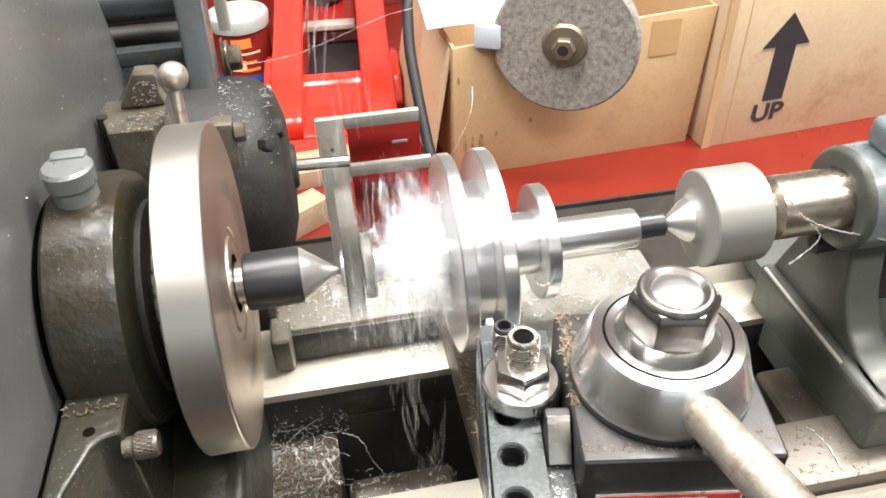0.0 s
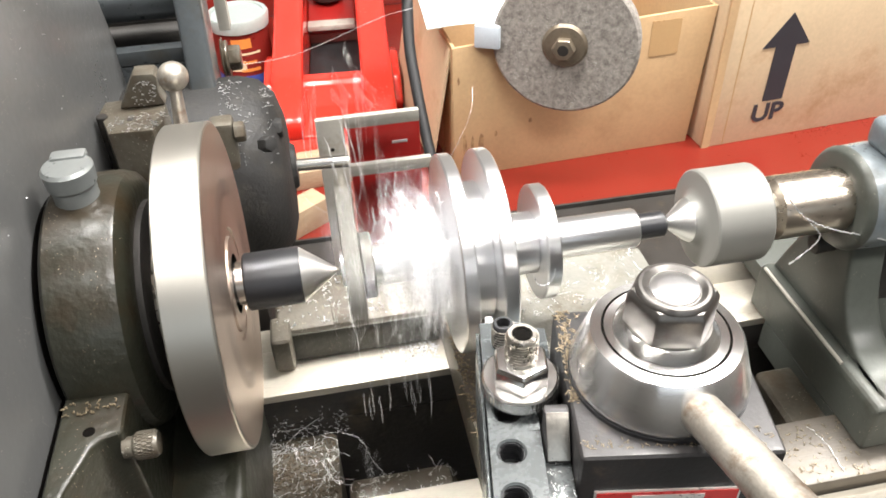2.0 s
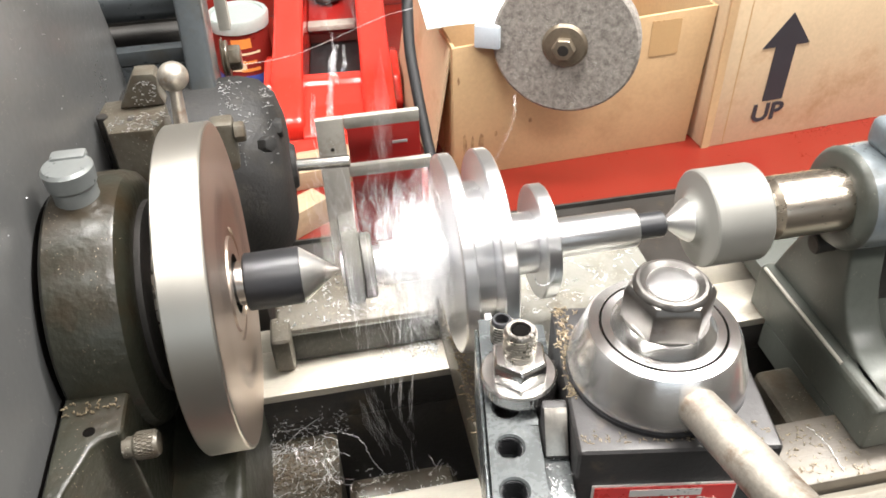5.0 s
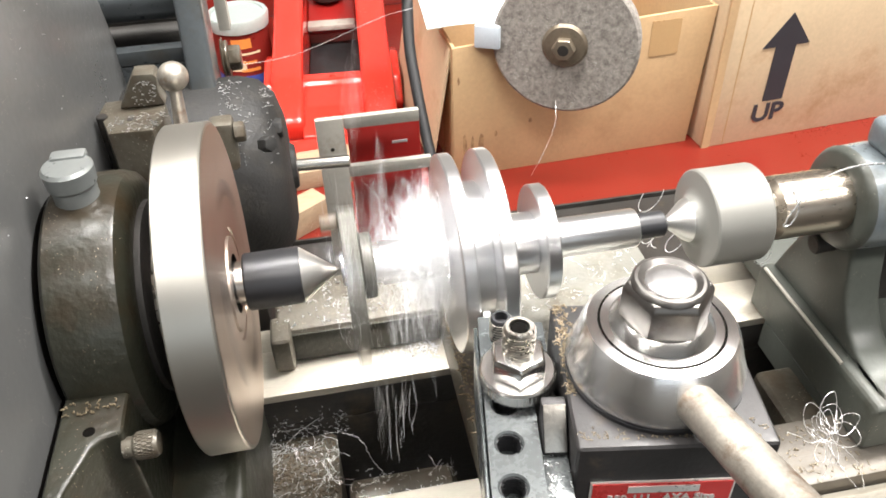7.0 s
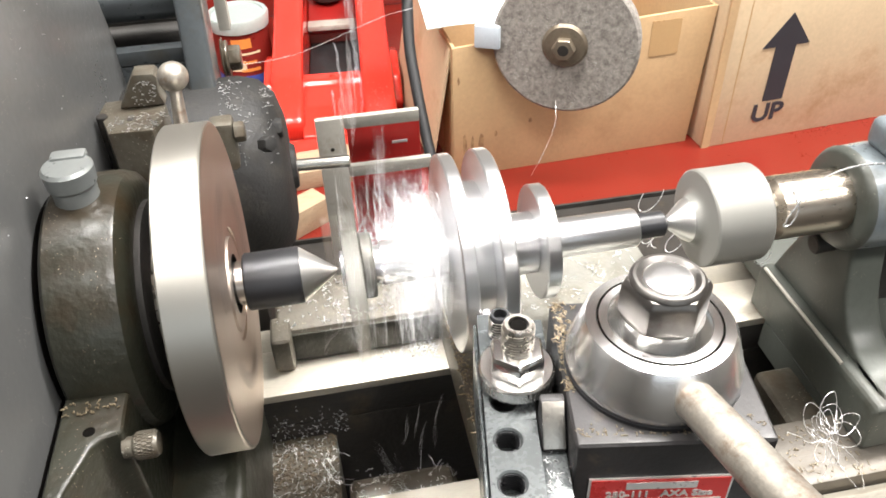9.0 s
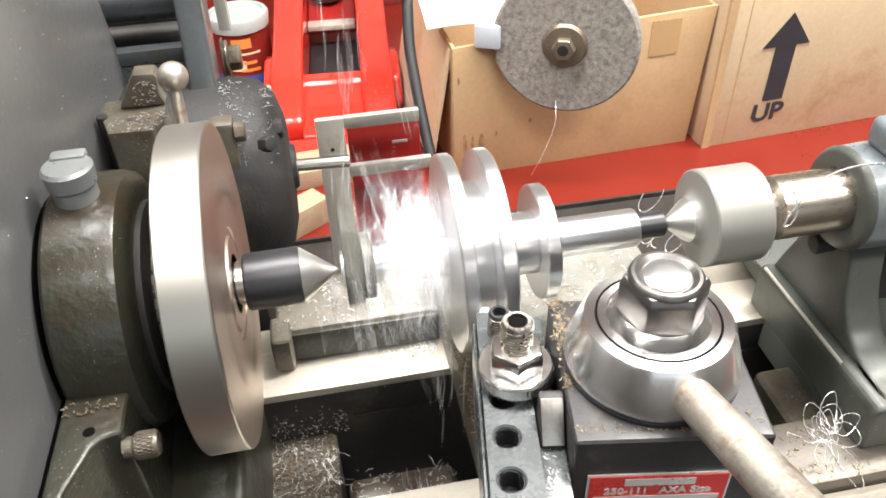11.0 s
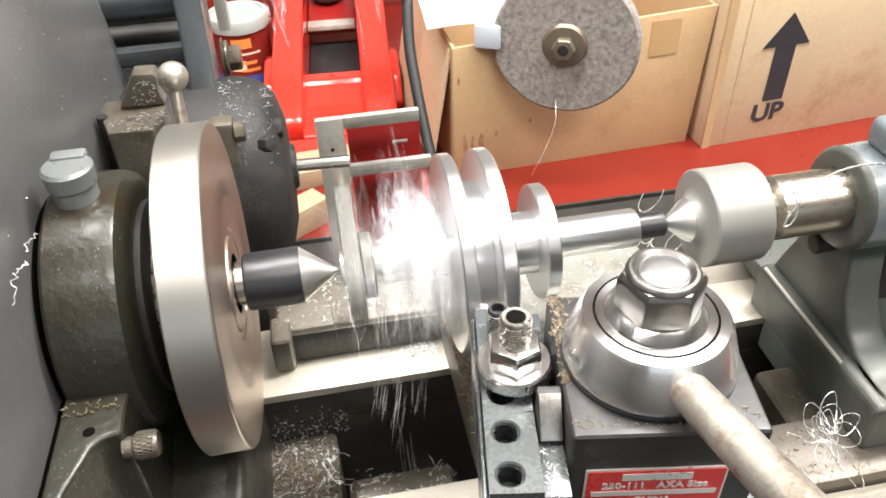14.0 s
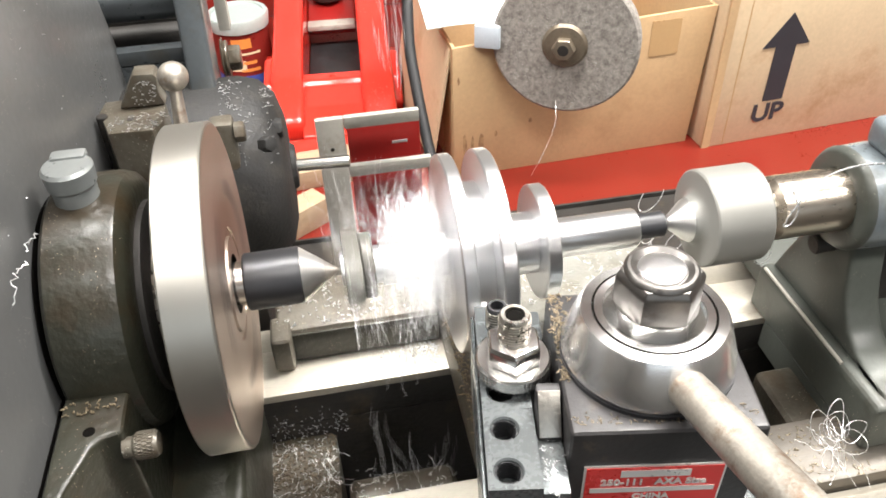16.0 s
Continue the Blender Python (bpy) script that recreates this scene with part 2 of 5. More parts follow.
def turned(profile, seg=64, axis="x", centre=(0, 0, 0)):
    """Revolves (along, radius) pairs about an axis through centre; radius 0 closes an end."""
    bm = bmesh.new()
    rings = []
    for a, r in profile:
        if r <= 1e-6:
            rings.append([bm.verts.new((a, 0, 0))])
        else:
            rings.append([bm.verts.new((a, r * math.cos(2 * math.pi * k / seg), r * math.sin(2 * math.pi * k / seg))) for k in range(seg)])
    for p, q in zip(rings, rings[1:]):
        for k in range(seg):
            j = (k + 1) % seg
            if len(p) == 1 and len(q) == 1:
                continue
            if len(p) == 1:
                bm.faces.new((p[0], q[j], q[k]))
            elif len(q) == 1:
                bm.faces.new((p[k], p[j], q[0]))
            else:
                bm.faces.new((p[k], p[j], q[j], q[k]))
    if axis == "z":
        bm.transform(Matrix.Rotation(-math.pi / 2, 4, "Y"))
    elif axis == "y":
        bm.transform(Matrix.Rotation(math.pi / 2, 4, "Z"))
    bm.transform(Matrix.Translation(centre))
    return bm


def rod(p, q, r, seg=20, bevel=0.0, r2=None):
    """A round bar from p to q with softened ends."""
    p, q = Vector(p), Vector(q)
    n = (q - p).length
    r2 = r if r2 is None else r2
    b = bevel or min(r, r2) * 0.12
    bm = turned([(0, 0), (0, r - b), (b, r), (n - b, r2), (n, r2 - b), (n, 0)], seg)
    bm.transform(Matrix.Translation(p) @ Vector((1, 0, 0)).rotation_difference(q - p).to_matrix().to_4x4())
    return bm


def hexagon(p, q, across, bevel=0.0008):
    """A hexagon head or nut from p to q with chamfered top corners."""
    p, q = Vector(p), Vector(q)
    n = (q - p).length
    r = across / math.sqrt(3)
    bm = bmesh.new()
    rings = []
    for a, s in ((0, 1), (n - bevel * 2, 1), (n, 0.90)):
        rings.append([bm.verts.new((a, r * s * math.cos(math.pi * k / 3), r * s * math.sin(math.pi * k / 3))) for k in range(6)])
    for u, v in zip(rings, rings[1:]):
        for k in range(6):
            bm.faces.new((u[k], u[(k + 1) % 6], v[(k + 1) % 6], v[k]))
    bm.faces.new(rings[-1])
    bm.faces.new(rings[0][::-1])
    bmesh.ops.bevel(bm, geom=bm.edges[:], offset=bevel * 0.6, segments=2, profile=0.6, affect="EDGES")
    bm.transform(Matrix.Translation(p) @ Vector((1, 0, 0)).rotation_difference(q - p).to_matrix().to_4x4())
    return bm


def prism(points, low, high, axis="z", bevel=0.0, seg=2):
    """Extrudes a closed outline: axis z takes (x, y), axis x takes (y, z), axis y takes (x, z)."""
    bm = bmesh.new()
    put = {"z": lambda a, b, h: (a, b, h), "x": lambda a, b, h: (h, a, b), "y": lambda a, b, h: (a, h, b)}[axis]
    lo = [bm.verts.new(put(a, b, low)) for a, b in points]
    hi = [bm.verts.new(put(a, b, high)) for a, b in points]
    n = len(points)
    bm.faces.new(lo)
    bm.faces.new(hi)
    for k in range(n):
        bm.faces.new((lo[k], lo[(k + 1) % n], hi[(k + 1) % n], hi[k]))
    bmesh.ops.recalc_face_normals(bm, faces=bm.faces[:])
    if bevel:
        bmesh.ops.bevel(bm, geom=bm.edges[:], offset=bevel, segments=seg, profile=0.6, affect="EDGES")
    return bm


def sweep(points, r, seg=4, taper=False):
    """A thin strand along points, written straight into vertex and face lists."""
    verts, faces = [], []
    n = len(points)
    for i, p in enumerate(points):
        p = Vector(p)
        d = Vector(points[min(i + 1, n - 1)]) - Vector(points[max(i - 1, 0)])
        d = d.normalized() if d.length > 1e-9 else Vector((1, 0, 0))
        u = d.orthogonal().normalized()
        w = d.cross(u)
        rr = r * (0.35 if taper and i in (0, n - 1) else 1)
        for k in range(seg):
            a = 2 * math.pi * k / seg
            verts.append(p + rr * (math.cos(a) * u + math.sin(a) * w))
    for i in range(n - 1):
        for k in range(seg):
            a, b = i * seg + k, i * seg + (k + 1) % seg
            faces.append((a, b, b + seg, a + seg))
    return verts, faces


def strands(lines, r, seg=4):
    """Many strands in one bmesh."""
    verts, faces = [], []
    for line in lines:
        v, f = sweep(line, r, seg)
        o = len(verts)
        verts += v
        faces += [tuple(i + o for i in q) for q in f]
    me = bpy.data.meshes.new("strands")
    me.from_pydata(verts, [], faces)
    bm = bmesh.new()
    bm.from_mesh(me)
    bpy.data.meshes.remove(me)
    return bm


def curl(rnd, length, radius, pitch, kink=0.3, n=None):
    """The centre line of a curly ribbon of swarf that starts at the origin and runs in a random bent direction."""
    n = n or max(8, int(length / max(pitch, 0.0004) * 7))
    d = Vector((rnd.gauss(0, 1), rnd.gauss(0, 1), rnd.gauss(0, 1))).normalized()
    u = d.orthogonal().normalized()
    w = d.cross(u)
    bend = Vector((rnd.gauss(0, 1), rnd.gauss(0, 1), rnd.gauss(0, 1))).normalized() * kink
    out, turns = [], length / pitch
    for i in range(n):
        s = i / (n - 1)
        a = 2 * math.pi * turns * s
        rr = radius * (0.7 + 0.5 * math.sin(3 * s + turns))
        out.append(d * length * s + bend * length * s * s + (u * math.cos(a) + w * math.sin(a)) * rr)
    c = out[0].copy()
    return [p - c for p in out]


def words(text, size, thick=0.0003, bold=0.0):
    """Built-in font turned into a mesh, lying in its own x-y plane and centred."""
    cu = bpy.data.curves.new("lettering", "FONT")
    cu.body, cu.size, cu.extrude, cu.offset, cu.align_x, cu.align_y = text, size, thick, bold, "CENTER", "CENTER"
    ob = bpy.data.objects.new("lettering", cu)
    me = bpy.data.meshes.new_from_object(ob)
    bm = bmesh.new()
    bm.from_mesh(me)
    bpy.data.objects.remove(ob)
    bpy.data.curves.remove(cu)
    bpy.data.meshes.remove(me)
    return bm

# ---------------------------------------------------------------- the room
BENCH = -0.413  # bench top
FLOOR = -AX


def room():
    single("floor", box(-3, 3, -3, 2.2, FLOOR - 0.1, FLOOR), M["concrete"], (0, 0, FLOOR), "grey stained concrete workshop floor", "floor", kind="structure")
    single("wall_north", box(-3, 3, 2.0, 2.15, FLOOR, 1.7), M["wall"], (0, 2.0, FLOOR), "plain painted workshop back wall", "wall", kind="structure")
    opening = merge(box(-3, -1.3, -3.15, -3, FLOOR, 1.7), box(1.7, 3, -3.15, -3, FLOOR, 1.7), box(-1.3, 1.7, -3.15, -3, 1.4, 1.7), box(-1.3, 1.7, -3.15, -3, FLOOR, 0.5))
    single("wall_south", opening, M["wall"], (0, -3, FLOOR), "painted workshop wall with a long high window", "wall", kind="structure")
    single("wall_west", box(-3.15, -3, -3, 2.15, FLOOR, 1.7), M["wall"], (-3, 0, FLOOR), "plain painted workshop wall", "wall", kind="structure")
    single("wall_east", box(3, 3.15, -3, 2.15, FLOOR, 1.7), M["wall"], (3, 0, FLOOR), "plain painted workshop wall", "wall", kind="structure")
    single("ceiling", box(-3, 3, -3, 2.15, 1.7, 1.8), M["whitewall"], (0, 0, 1.7), "white painted workshop ceiling", "ceiling", kind="structure")
    single("ground", box(-40, 40, -60, -3.16, FLOOR - 0.12, FLOOR - 0.02), M["concrete"], (0, -10, FLOOR), "grey concrete yard outside the window", "ground", kind="structure")


def workbench():
    t = thing("workbench", (0.2, 0.5, FLOOR), "red enamelled steel workbench under the lathe", "workbench")
    part("benchtop", box(-1.1, 1.5, -0.32, 1.4, BENCH - 0.04, BENCH, 0.006), M["red"], t)
    part("upstand", box(-1.1, 1.5, 1.37, 1.395, BENCH + 0.001, BENCH + 0.05, 0.004), M["red"], t)
    for x in (-1.0, 1.4):
        for y in (-0.25, 1.3):
            part("leg", box(x - 0.03, x + 0.03, y - 0.03, y + 0.03, FLOOR, BENCH - 0.041, 0.004), M["red"], t)


# ---------------------------------------------------------------- the lathe
def chip_tray():
    t = thing("chip_tray", (0.2, 0.15, BENCH), "black oily steel chip tray under the lathe", "chip tray")
    part("pan", box(-0.7, 1.1, -0.27, 0.555, BENCH + 0.0002, BENCH + 0.003), M["darkiron"], t)
    part("rim", box(-0.7, 1.1, 0.5552, 0.559, BENCH + 0.0002, BENCH + 0.010, 0.001), M["darkiron"], t)
    part("front_rim", box(-0.7, 1.1, -0.274, -0.2702, BENCH + 0.0002, BENCH + 0.022, 0.001), M["darkiron"], t)


def lathe_bed():
    t = thing("lathe_bed", (0.1, 0.01, BENCH), "grey-green cast iron lathe bed with ground ways and chips", "lathe bed")
    zt = -0.114
    part("rear_way", box(-0.45, 0.75, 0.030, 0.067, zt - 0.006, zt, 0.001), M["way"], t, "bright ground rear way")
    part("front_way", box(-0.45, 0.0698, -0.088, -0.0485, zt - 0.03, zt, 0.001), M["way"], t, "bright ground front way")
    part("front_way", box(0.0702, 0.75, -0.088, -0.0485, zt - 0.03, zt, 0.002), M["dirtyway"], t, "worn dirty front way")
    part("front_vee", prism([(-0.112, zt - 0.03), (-0.112, zt - 0.008), (-0.101, zt + 0.006), (-0.090, zt - 0.008), (-0.090, zt - 0.03)], -0.45, 0.75, "x", 0.0008), M["way"], t)
    part("rear_vee", prism([(0.069, zt - 0.03), (0.069, zt - 0.008), (0.080, zt + 0.006), (0.091, zt - 0.008), (0.091, zt - 0.03)], -0.45, 0.75, "x", 0.0008), M["way"], t)
    part("rear_lip", box(-0.45, 0.75, 0.0312, 0.0665, zt - 0.0301, zt - 0.0061, 0.002), M["darkiron"], t)
    part("rear_rail", box(-0.45, 0.75, 0.031, 0.098, -0.26, zt - 0.0302, 0.004), M["darkiron"], t)
    part("front_rail", box(-0.45, 0.75, -0.116, -0.056, -0.26, zt - 0.031, 0.004), M["casting"], t)
    for x, w, z in ((-0.0935, 0.0270, -0.1565), (0.42, 0.028, -0.14)):
        part("web", box(x - w, x + w, -0.0555, 0.0335, -0.26, z, 0.006, 3), M["dirtyiron"], t, "chip-covered cross web")
    part("web", box(0.188, 0.230, -0.0555, -0.003, -0.26, -0.122, 0.006, 3), M["dirtyiron"], t, "chip-covered cross web")
    part("round_girt", rod((-0.062, -0.020, -0.166), (0.0, -0.020, -0.166), 0.016, 28, 0.003), M["dirtyiron"], t, "rounded girt under wet swarf")
    part("trough", box(-0.45, 0.75, -0.0555, 0.0335, -0.262, -0.25), M["darkiron"], t, "black oily chip trough")
    for x in (-0.35, 0.62):
        part("foot", box(x - 0.06, x + 0.06, -0.13, 0.11, BENCH + 0.003, -0.2605, 0.006), M["casting"], t)


def headstock():
    t = thing("headstock", (-0.2, 0.02, -0.26), "grey-green cast iron headstock with an oil cap and round belt guard", "headstock")
    part("bearing_housing", turned([(-0.1635, 0), (-0.1635, 0.0555), (-0.1615, 0.0578), (-0.1550, 0.0585), (-0.1390, 0.0585), (-0.1350, 0.0572), (-0.1325, 0.0535), (-0.1310, 0.0490), (-0.1310, 0)], 128), M["casting"], t)
    part("bearing_cap", turned([(-0.1312, 0), (-0.1312, 0.0440), (-0.1285, 0.0440), (-0.1275, 0.0420), (-0.1275, 0)], 64), M["darkiron"], t, "dark oily bearing cap")
    part("pedestal", prism([(-0.066, -0.26), (-0.064, -0.03), (-0.0625, -0.001), (-0.050, 0.004), (0.055, -0.01), (0.072, -0.26)], -0.1633, -0.1400, "x", 0.004, 3), M["casting"], t)
    rib = prism([(-0.1634, -0.046), (-0.1388, -0.046), (-0.1386, -0.0785), (-0.1462, -0.0800), (-0.1492, -0.0835), (-0.1560, -0.1020), (-0.1584, -0.118), (-0.1634, -0.118)], -0.10, 0.001, "z", 0.0022, 3)
    part("rib", rib, M["casting"], t, "narrow grey-green casting rib with a flat top")
    # flat black pieces: contact shadow and oil line painted onto the guard
    part("guard_contact_shade", merge(turned([(-0.1671, 0.0400), (-0.1669, 0.0400), (-0.1669, 0.0520), (-0.1671, 0.0520)], 96), box(-0.16712, -0.1668, -0.118, -0.042, -0.06, -0.0048)), M["pit"], t, "oil line and painted contact shadow round the casting")
    part("base", prism([(-0.098, -0.26), (-0.098, -0.098), (-0.090, -0.072), (0.07, -0.064), (0.09, -0.26)], -0.1638, -0.106, "x", 0.005, 3), M["casting"], t)
    part("dowel_hole", rod((-0.1510, -0.0761, -0.004), (-0.1510, -0.0761, 0.00125), 0.0024, 20), M["pit"], t, "dark drilled hole")
    cap = part("oil_cap", turned([(0.056, 0), (0.056, 0.0088), (0.0640, 0.0088), (0.0652, 0.0098), (0.0720, 0.0102), (0.0735, 0.0090), (0.0740, 0)], 40, "z", (-0.1500, -0.001, 0)), M["capgrey"], t, "grey flip-up oil cap")
    part("cap_tab", box(-0.1570, -0.1430, 0.002, 0.0092, 0.0705, 0.0750, 0.0018), M["capgrey"], cap)
    part("belt_guard", turned([(-0.45, 0), (-0.45, 0.186), (-0.44, 0.194), (-0.182, 0.194), (-0.1740, 0.1930), (-0.1700, 0.1903), (-0.1680, 0.1860), (-0.1672, 0.1790), (-0.1672, 0.12), (-0.1675, 0.07), (-0.1675, 0)], 128, "x", (0, 0.02, 0.0)), M["guard"], t, "smooth dark grey round belt guard")
    knob = part("knurled_knob", turned([(-0.1402, 0), (-0.1402, 0.0040), (-0.1365, 0.0042), (-0.1355, 0.0050), (-0.1282, 0.0052), (-0.1270, 0.0045), (-0.1270, 0)], 30, "x", (0, -0.0790, -0.008)), M["bracket"], t, "knurled steel lock knob")
    ridge = []
    for k in range(22):
        for s in (-0.5, 0.5):
            a = 2 * math.pi * k / 22
            ridge.append([(-0.1352 + 0.0068 * i / 5, -0.0790 + 0.0052 * math.cos(a + s * i / 5), -0.008 + 0.0052 * math.sin(a + s * i / 5)) for i in range(6)])
    tagged(part("knurling", strands(ridge, 0.0003), M["bracket"], knob), kind="stuff")
    part("spindle_nose", turned([(-0.1275, 0), (-0.1275, 0.032), (-0.1225, 0.032), (-0.1215, 0.028), (-0.1170, 0.028), (-0.1170, 0)], 64), M["quill"], t, "oily steel spindle nose")


def back_gear():
    t = thing("back_gear_bracket", (-0.14, 0.10, -0.06), "oily brown-grey iron back gear bracket with chips on it", "bracket")
    part("block", prism([(-0.1655, 0.1155), (-0.1575, 0.0905), (-0.1348, 0.0894), (-0.1300, 0.0972), (-0.1305, 0.118), (-0.135, 0.128), (-0.164, 0.128)], -0.06, 0.036, "z", 0.002, 2), M["bracket"], t)
    part("upright", prism([(-0.1545, 0.0362), (-0.1520, 0.0410), (-0.1450, 0.0525), (-0.1432, 0.0555), (-0.1325, 0.0550), (-0.1312, 0.0525), (-0.1322, 0.0430), (-0.1300, 0.0362)], 0.1150, 0.1278, "y", 0.002), M["bracket"], t)
    part("oil_hole", rod((-0.1475, 0.1035, 0.0335), (-0.1475, 0.1035, 0.0363), 0.0019, 16), M["darkiron"], t)
    part("pin", rod((-0.1628, 0.1085, -0.02), (-0.1628, 0.1085, 0.0372), 0.0030), M["darkiron"], t)
    lv = thing("ball_lever", (-0.121, 0.108, 0.030), "polished steel shift lever with a ball end", "lever")
    ball = bmesh.new()
    bmesh.ops.create_uvsphere(ball, u_segments=32, v_segments=20, radius=0.0078)
    ball.transform(Matrix.Translation((-0.1199, 0.100, 0.0590)))
    part("ball", ball, M["handle"], lv)
    part("stem", rod((-0.1200, 0.0985, 0.0530), (-0.1222, 0.0935, 0.020), 0.0030, 20, r2=0.0042), M["handle"], lv)


def drive_bracket():
    t = thing("drive_bracket", (-0.10, 0.2, -0.26), "blue-grey cast iron countershaft bracket behind the headstock", "bracket")
    part("arm", prism([(0.140, -0.26), (0.175, -0.26), (0.20, 0.0), (0.26, 0.16), (0.22, 0.16), (0.165, 0.0)], -0.1255, -0.1095, "x", 0.003, 3), M["armgrey"], t)
    part("tube", rod((-0.32, 0.225, 0.0560), (-0.126, 0.225, 0.0560), 0.0135, 32), M["armgrey"], t, "blue-grey round tie tube")
    part("rail", box(-0.32, -0.1257, 0.195, 0.206, 0.0245, 0.0345, 0.003), M["armgrey"], t)
    part("panel", box(-0.32, -0.1257, 0.196, 0.204, -0.12, 0.0244, 0.002), M["armgrey"], t)
    part("dark_panel", box(-0.32, -0.1257, 0.262, 0.268, -0.20, 0.06, 0.002), M["darkiron"], t, "dark oily back plate")
    part("shaft", rod((-0.34, 0.243, 0.022), (-0.126, 0.243, 0.022), 0.010, 28), M["darkiron"], t, "dark oily countershaft")
    part("hub", turned([(-0.1094, 0), (-0.1094, 0.0135), (-0.1085, 0.0140), (-0.1080, 0.0115), (-0.1062, 0.0125), (-0.1052, 0.0120), (-0.1050, 0)], 40, "x", (0, 0.235, 0.006)), M["bracket"], t, "round bearing hub")
    part("pivot_bolt", hexagon((-0.105, 0.235, 0.006), (-0.097, 0.235, 0.006), 0.015), M["bracket"], t, "hexagon pivot bolt")
    part("rod", prism([(0.238, 0.024), (0.249, 0.024), (0.268, 0.16), (0.258, 0.16)], -0.1085, -0.1005, "x", 0.002), M["dullgrey"], t, "grey flat adjusting bar")
    part("lower_bracket", box(-0.1125, -0.0985, 0.118, 0.132, -0.12, 0.0185, 0.003), M["bracket"], t)
    part("clamp_screw", hexagon((-0.0984, 0.121, 0.0115), (-0.0925, 0.121, 0.0115), 0.0105), M["bracket"], t)


def motor():
    t = thing("electric_motor", (-0.11, 0.17, -0.26), "dusty black electric motor with chips on its shell", "motor")
    c = (0, 0.17, -0.046)
    part("shell", turned([(-0.24, 0), (-0.24, 0.05), (-0.232, 0.062), (-0.098, 0.0625), (-0.086, 0.059), (-0.077, 0.050), (-0.073, 0.036), (-0.072, 0.016), (-0.069, 0.014), (-0.069, 0)], 72, "x", c), M["motor"], t)
    part("shaft", rod((-0.07, 0.17, -0.046), (-0.0335, 0.17, -0.0475), 0.0042, 28), M["steel"], t, "bright steel motor shaft")
    part("end_screw", hexagon((-0.082, 0.150, -0.005), (-0.073, 0.150, -0.005), 0.011), M["motor"], t)
    part("cable_lug", hexagon((-0.0834, 0.118, 0.0034), (-0.0784, 0.112, 0.0064), 0.0085), M["motor"], t)
    part("cradle", box(-0.22, -0.10, 0.11, 0.23, -0.26, -0.095, 0.006), M["darkiron"], t)


def motor_frame():
    t = thing("steel_frame", (-0.01, 0.3, BENCH + 0.003), "bare grey steel channel frame standing in the chip tray", "frame")
    y0, y1 = 0.294, 0.300
    part("upright", box(-0.055, -0.031, y0, y1, BENCH + 0.003, -0.083, 0.0015), M["dullgrey"], t)
    part("top_bar", box(-0.0309, 0.033, y0, y1, -0.094, -0.083, 0.0012), M["dullgrey"], t)
    part("lower_bar", box(-0.0309, 0.042, y0, y1, -0.142, -0.131, 0.0012), M["dullgrey"], t)
    part("bolt_hole", rod((-0.043, y0 - 0.0005, -0.112), (-0.043, y0 + 0.004, -0.112), 0.0018, 14), M["darkiron"], t)
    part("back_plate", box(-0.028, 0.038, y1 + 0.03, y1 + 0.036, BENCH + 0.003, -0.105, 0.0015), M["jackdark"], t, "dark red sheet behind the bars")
    part("plate_print", box(0.012, 0.026, y1 + 0.0293, y1 + 0.0299, -0.134, -0.1315), M["silver"], t, "small pale print bar")


def faceplate():
    t = thing("faceplate", (-0.106, 0, 0), "spinning steel faceplate with a brushed rim on the spindle", "faceplate")
    part("rim", turned([(-0.1165, 0.072), (-0.1165, 0.0745), (-0.1158, 0.0752), (-0.0985, 0.0752), (-0.0978, 0.0745), (-0.0978, 0.072)], 160), M["faceplate"], t, "brushed bright rim")
    part("back_face", turned([(-0.117, 0.024), (-0.1165, 0.0735)], 96), M["darkiron"], t)
    part("front_face", turned([(-0.0972, 0.0140), (-0.0972, 0.022), (-0.0985, 0.0225), (-0.0985, 0.026), (-0.0975, 0.0265), (-0.0975, 0.0735)], 128), M["face"], t, "turned reddish-brown steel face")
    for k in range(3):
        a = 2 * math.pi * k / 3 + 0.4
        part("bolt_head", rod((-0.0985, 0.045 * math.cos(a), 0.045 * math.sin(a)), (-0.0955, 0.045 * math.cos(a), 0.045 * math.sin(a)), 0.004, 16), M["black"], t)
    return t


def head_centre():
    t = thing("drive_centre", (-0.08, 0, 0), "black-bodied lathe centre with a bright conical point", "lathe centre")
    part("shank", turned([(-0.0985, 0), (-0.0985, 0.0102), (-0.0930, 0.0102), (-0.0930, 0)], 48), M["steel"], t, "bright steel shank")
    part("sleeve", turned([(-0.0930, 0), (-0.0930, 0.0128), (-0.0922, 0.0135), (-0.0680, 0.0135), (-0.0672, 0.0130), (-0.0672, 0)], 64), M["black"], t, "black oxide sleeve")
    part("point", turned([(-0.0672, 0), (-0.0672, 0.0130), (-0.0512, 0.0014), (-0.0495, 0)], 64), M["conesteel"], t, "ground steel cone")
    return t


